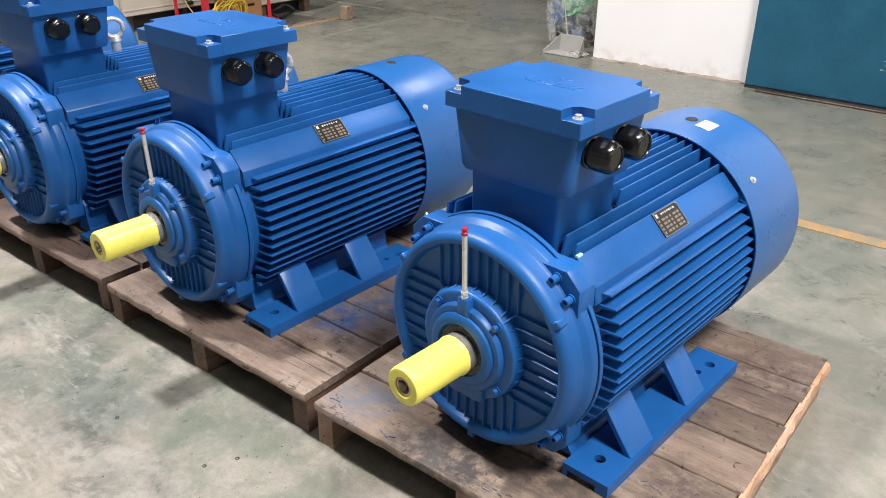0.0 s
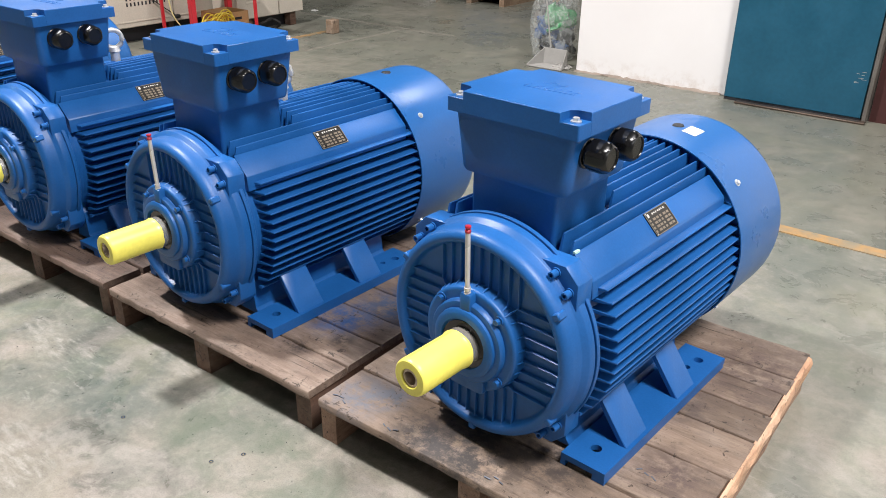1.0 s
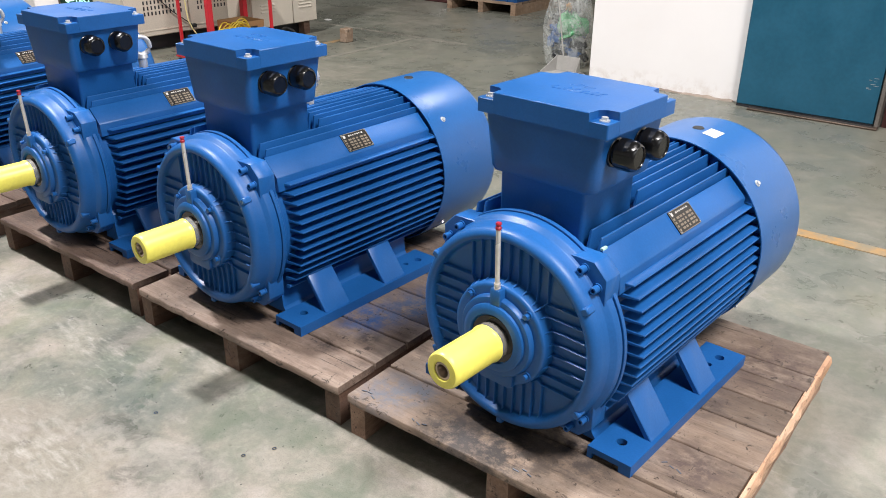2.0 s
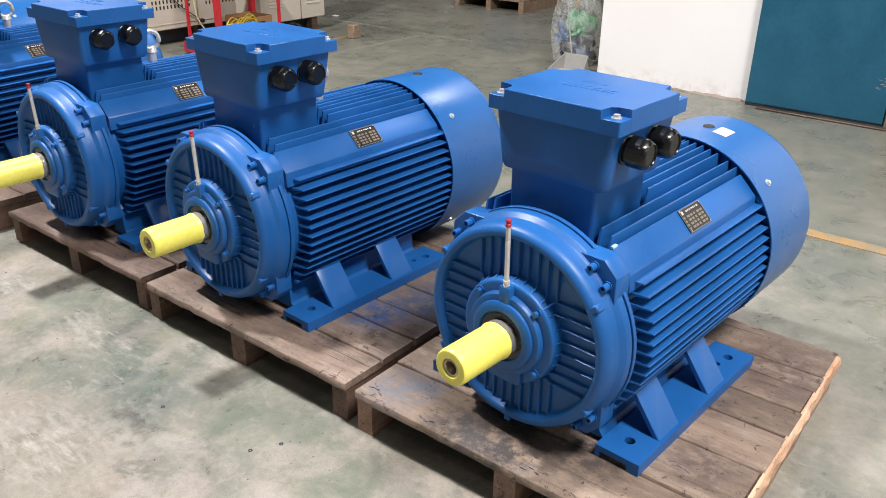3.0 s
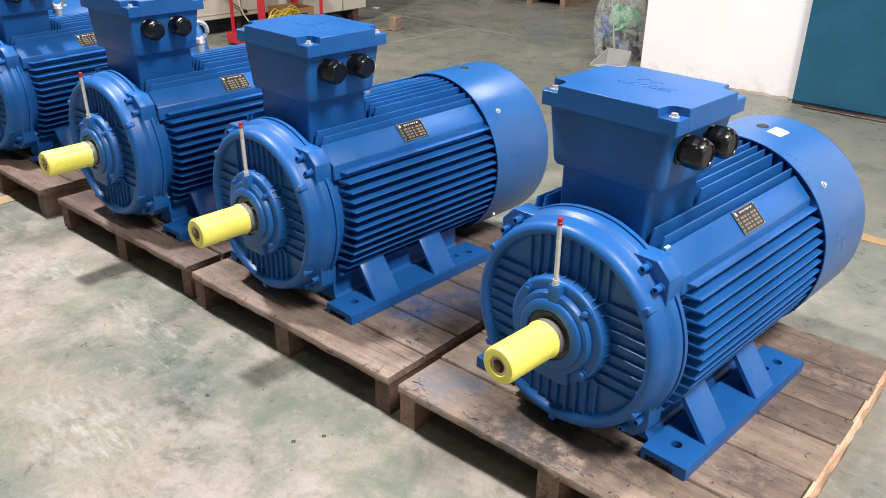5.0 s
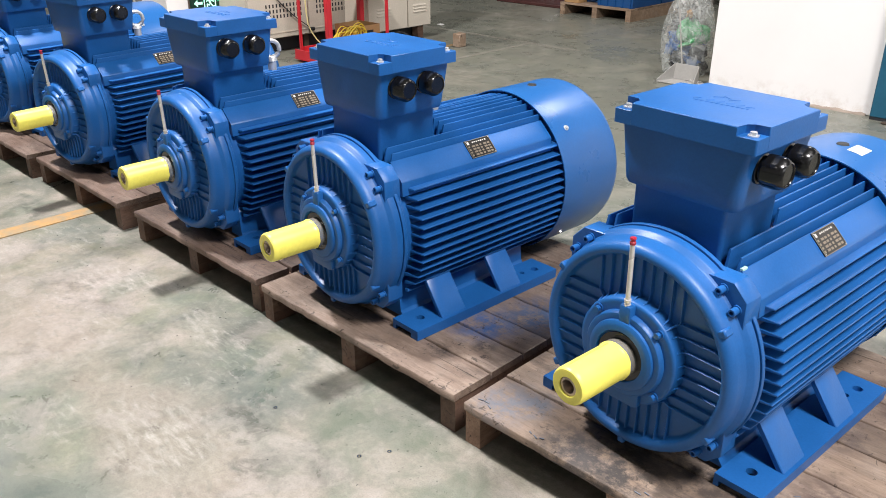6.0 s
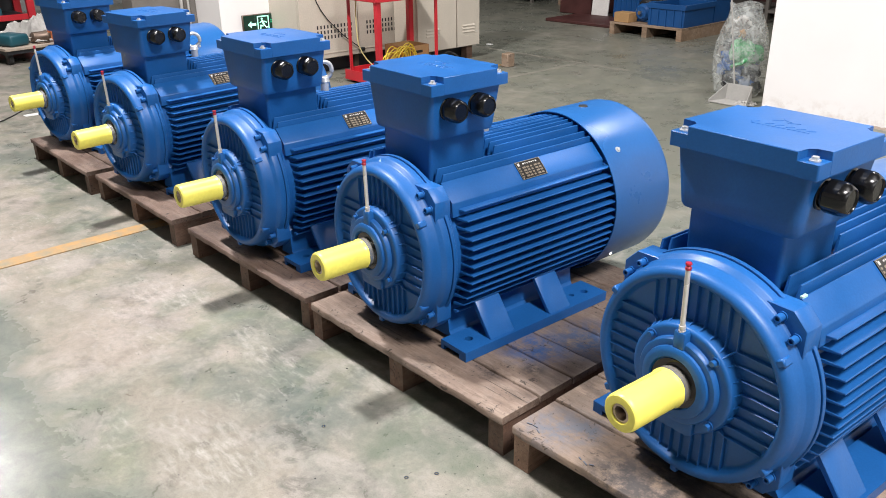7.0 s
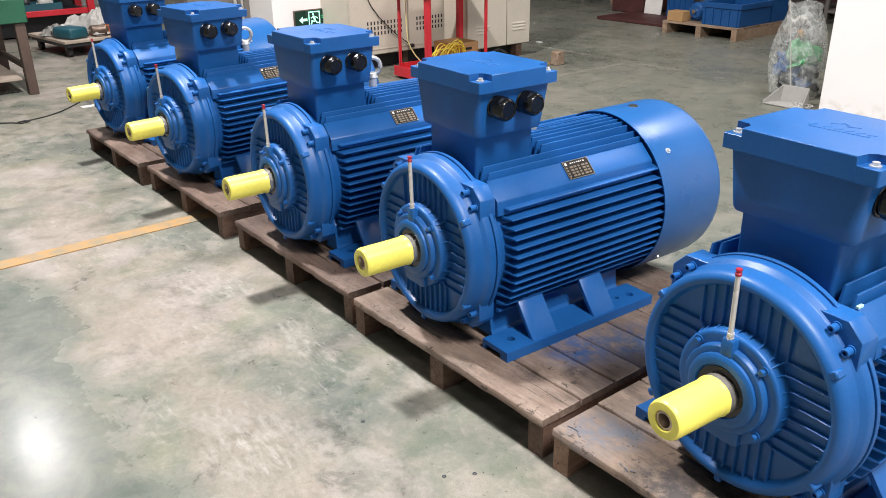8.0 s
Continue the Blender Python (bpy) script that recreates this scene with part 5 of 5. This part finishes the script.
machine_lump("motor_part", "dark greasy machine part on the trolley", "machine part", -7.60, 0.945, 0.16, 0.15, 0.17, 0.11, DARK_STEEL, 5)
stand = thing("steel_stand", "red steel stand with dark shelves behind the trolley", "stand")
stand.location = (-8.85, 0.12, 0)
part("rail", boxed(-0.05, 0.0, 0.0, 1.10, 0.241, 0.299, bev=0.004), RED_PAINT, stand)
part("shelf", boxed(-0.55, -0.051, 0.0, 1.10, 0.263, 0.292, bev=0.003), DARK_CLUTTER, stand, "dark oily steel shelf")
part("shelf", boxed(-0.55, -0.051, 0.0, 1.10, 0.605, 0.635, bev=0.003), DARK_CLUTTER, stand, "dark oily steel shelf")
part("back_panel", boxed(-0.58, -0.551, 0.0, 1.12, 0.0, 1.2), DARK_CLUTTER, stand)
part("lower_panel", boxed(-0.30, -0.28, 0.0, 1.10, 0.02, 0.262), DARK_CLUTTER, stand)
for y in (-0.08, 1.105):
    part("post", boxed(-0.05, 0.0, y, y + 0.075, 0.0, 1.2, bev=0.003), RED_PAINT, stand)
    part("post", boxed(-0.55, -0.50, y, y + 0.075, 0.0, 1.2, bev=0.003), RED_PAINT, stand)
tray = thing("parts_tray", "dark teal parts tray on the red stand", "tray")
tray.location = (-9.20, 0.28, 0.293)
for a in ((0, 0.30, 0.0, 0.008), (0, 0.30, 0.692, 0.70), (0.0, 0.008, 0.009, 0.691), (0.292, 0.30, 0.009, 0.691)):
    part("side", boxed(*a, 0.0, 0.075, bev=0.001), TEAL_TOOL, tray)
part("base", boxed(0.009, 0.291, 0.009, 0.691, 0.0, 0.006), TEAL_TOOL, tray)
machine_lump("motor_part", "dark greasy casting lying in the teal tray", "machine part", -9.035, 0.573, 0.300, 0.13, 0.22, 0.15, DARK_CLUTTER, 6)
machine_lump("motor_part", "bare metal casting lying in the teal tray", "machine part", -9.01, 0.834, 0.300, 0.11, 0.15, 0.12, DUSTPAN_GREY, 7)
cord = [(x, y, 0.0045 + (0.008 if k in (6, 7, 8) else 0.0)) for k, (x, y) in enumerate(((-5.28, -0.95), (-5.26, -0.80), (-5.24, -0.64), (-5.20, -0.50), (-5.13, -0.40), (-5.07, -0.35), (-5.05, -0.32),
        (-5.07, -0.30), (-5.10, -0.33), (-5.115, -0.37), (-5.12, -0.34), (-5.13, -0.27), (-5.17, -0.17), (-5.25, -0.06), (-5.35, 0.03), (-5.46, 0.12), (-5.60, 0.20)))]
tagged(part("floor_cable", sweep(bmesh.new(), cord, 0.0042, 8), RUBBER), "thin black cable lying on the floor", "cable")
tagged(part("paper_strip", boxed(-5.33, -5.27, 0.09, 0.22, 0.0, 0.003), WHITE_LABEL), "strip of white paper on the floor", "paper")

# faded ink stamps, too worn to read, on the near pallet's front board
rng = random.Random(31)
for sx0, sy0, n in ((-0.205, -0.150, 3), (-0.378, -0.135, 3), (0.085, -0.150, 3), (0.335, 0.063, 3)):
    for k in range(n):
        bm = boxed(0, 0.010 + 0.006 * rng.random(), 0, 0.003, P, P + 0.0016)
        bmesh.ops.rotate(bm, verts=bm.verts, cent=(0, 0, 0), matrix=Matrix.Rotation(rng.uniform(-0.6, 0.8), 3, "Z"))
        bmesh.ops.translate(bm, verts=bm.verts, vec=(sx0 + 0.017 * k - near_pallet.location.x, sy0 + rng.uniform(-0.008, 0.008) - near_pallet.location.y, 0))
        part("stamp_bar", bm, STAMP_BLUE, near_pallet, "faded illegible ink stamp")

# grit, wood splinters and a few washers along the pallets
bm = bmesh.new()
for k in range(90):
    a = rng.random()
    x = rng.uniform(-2.6, 0.9)
    y = -0.20 - abs(rng.gauss(0, 0.22)) if a < 0.8 else rng.uniform(-1.4, -0.3)
    r = rng.uniform(0.0008, 0.0019)
    bmesh.ops.create_cube(bm, size=1, matrix=Matrix.LocRotScale((x, y, r * 0.35), Euler((0, 0, rng.uniform(0, 3))), (r * rng.uniform(1.0, 3.2), r * 1.4, r * 0.7)))
tagged(part("floor_grit", bm, DARK_CLUTTER), "dark grit and splinters scattered on the floor", "grit", kind="stuff")
for wx, wy in ((-0.54, -0.40), (-0.50, -0.335), (-0.86, -0.43)):
    washer = lathe(bmesh.new(), ((0.0, 0.0028), (0.0, 0.0055), (0.0015, 0.0055), (0.0015, 0.0028)), 16, close=True)
    bmesh.ops.rotate(washer, verts=washer.verts, cent=(0, 0, 0), matrix=Matrix.Rotation(radians(90), 3, "X"))
    tagged(part("washer", washer, STEEL), "small steel washer lying on the floor", "washer", "washers").location = (wx, wy, 0.0005)
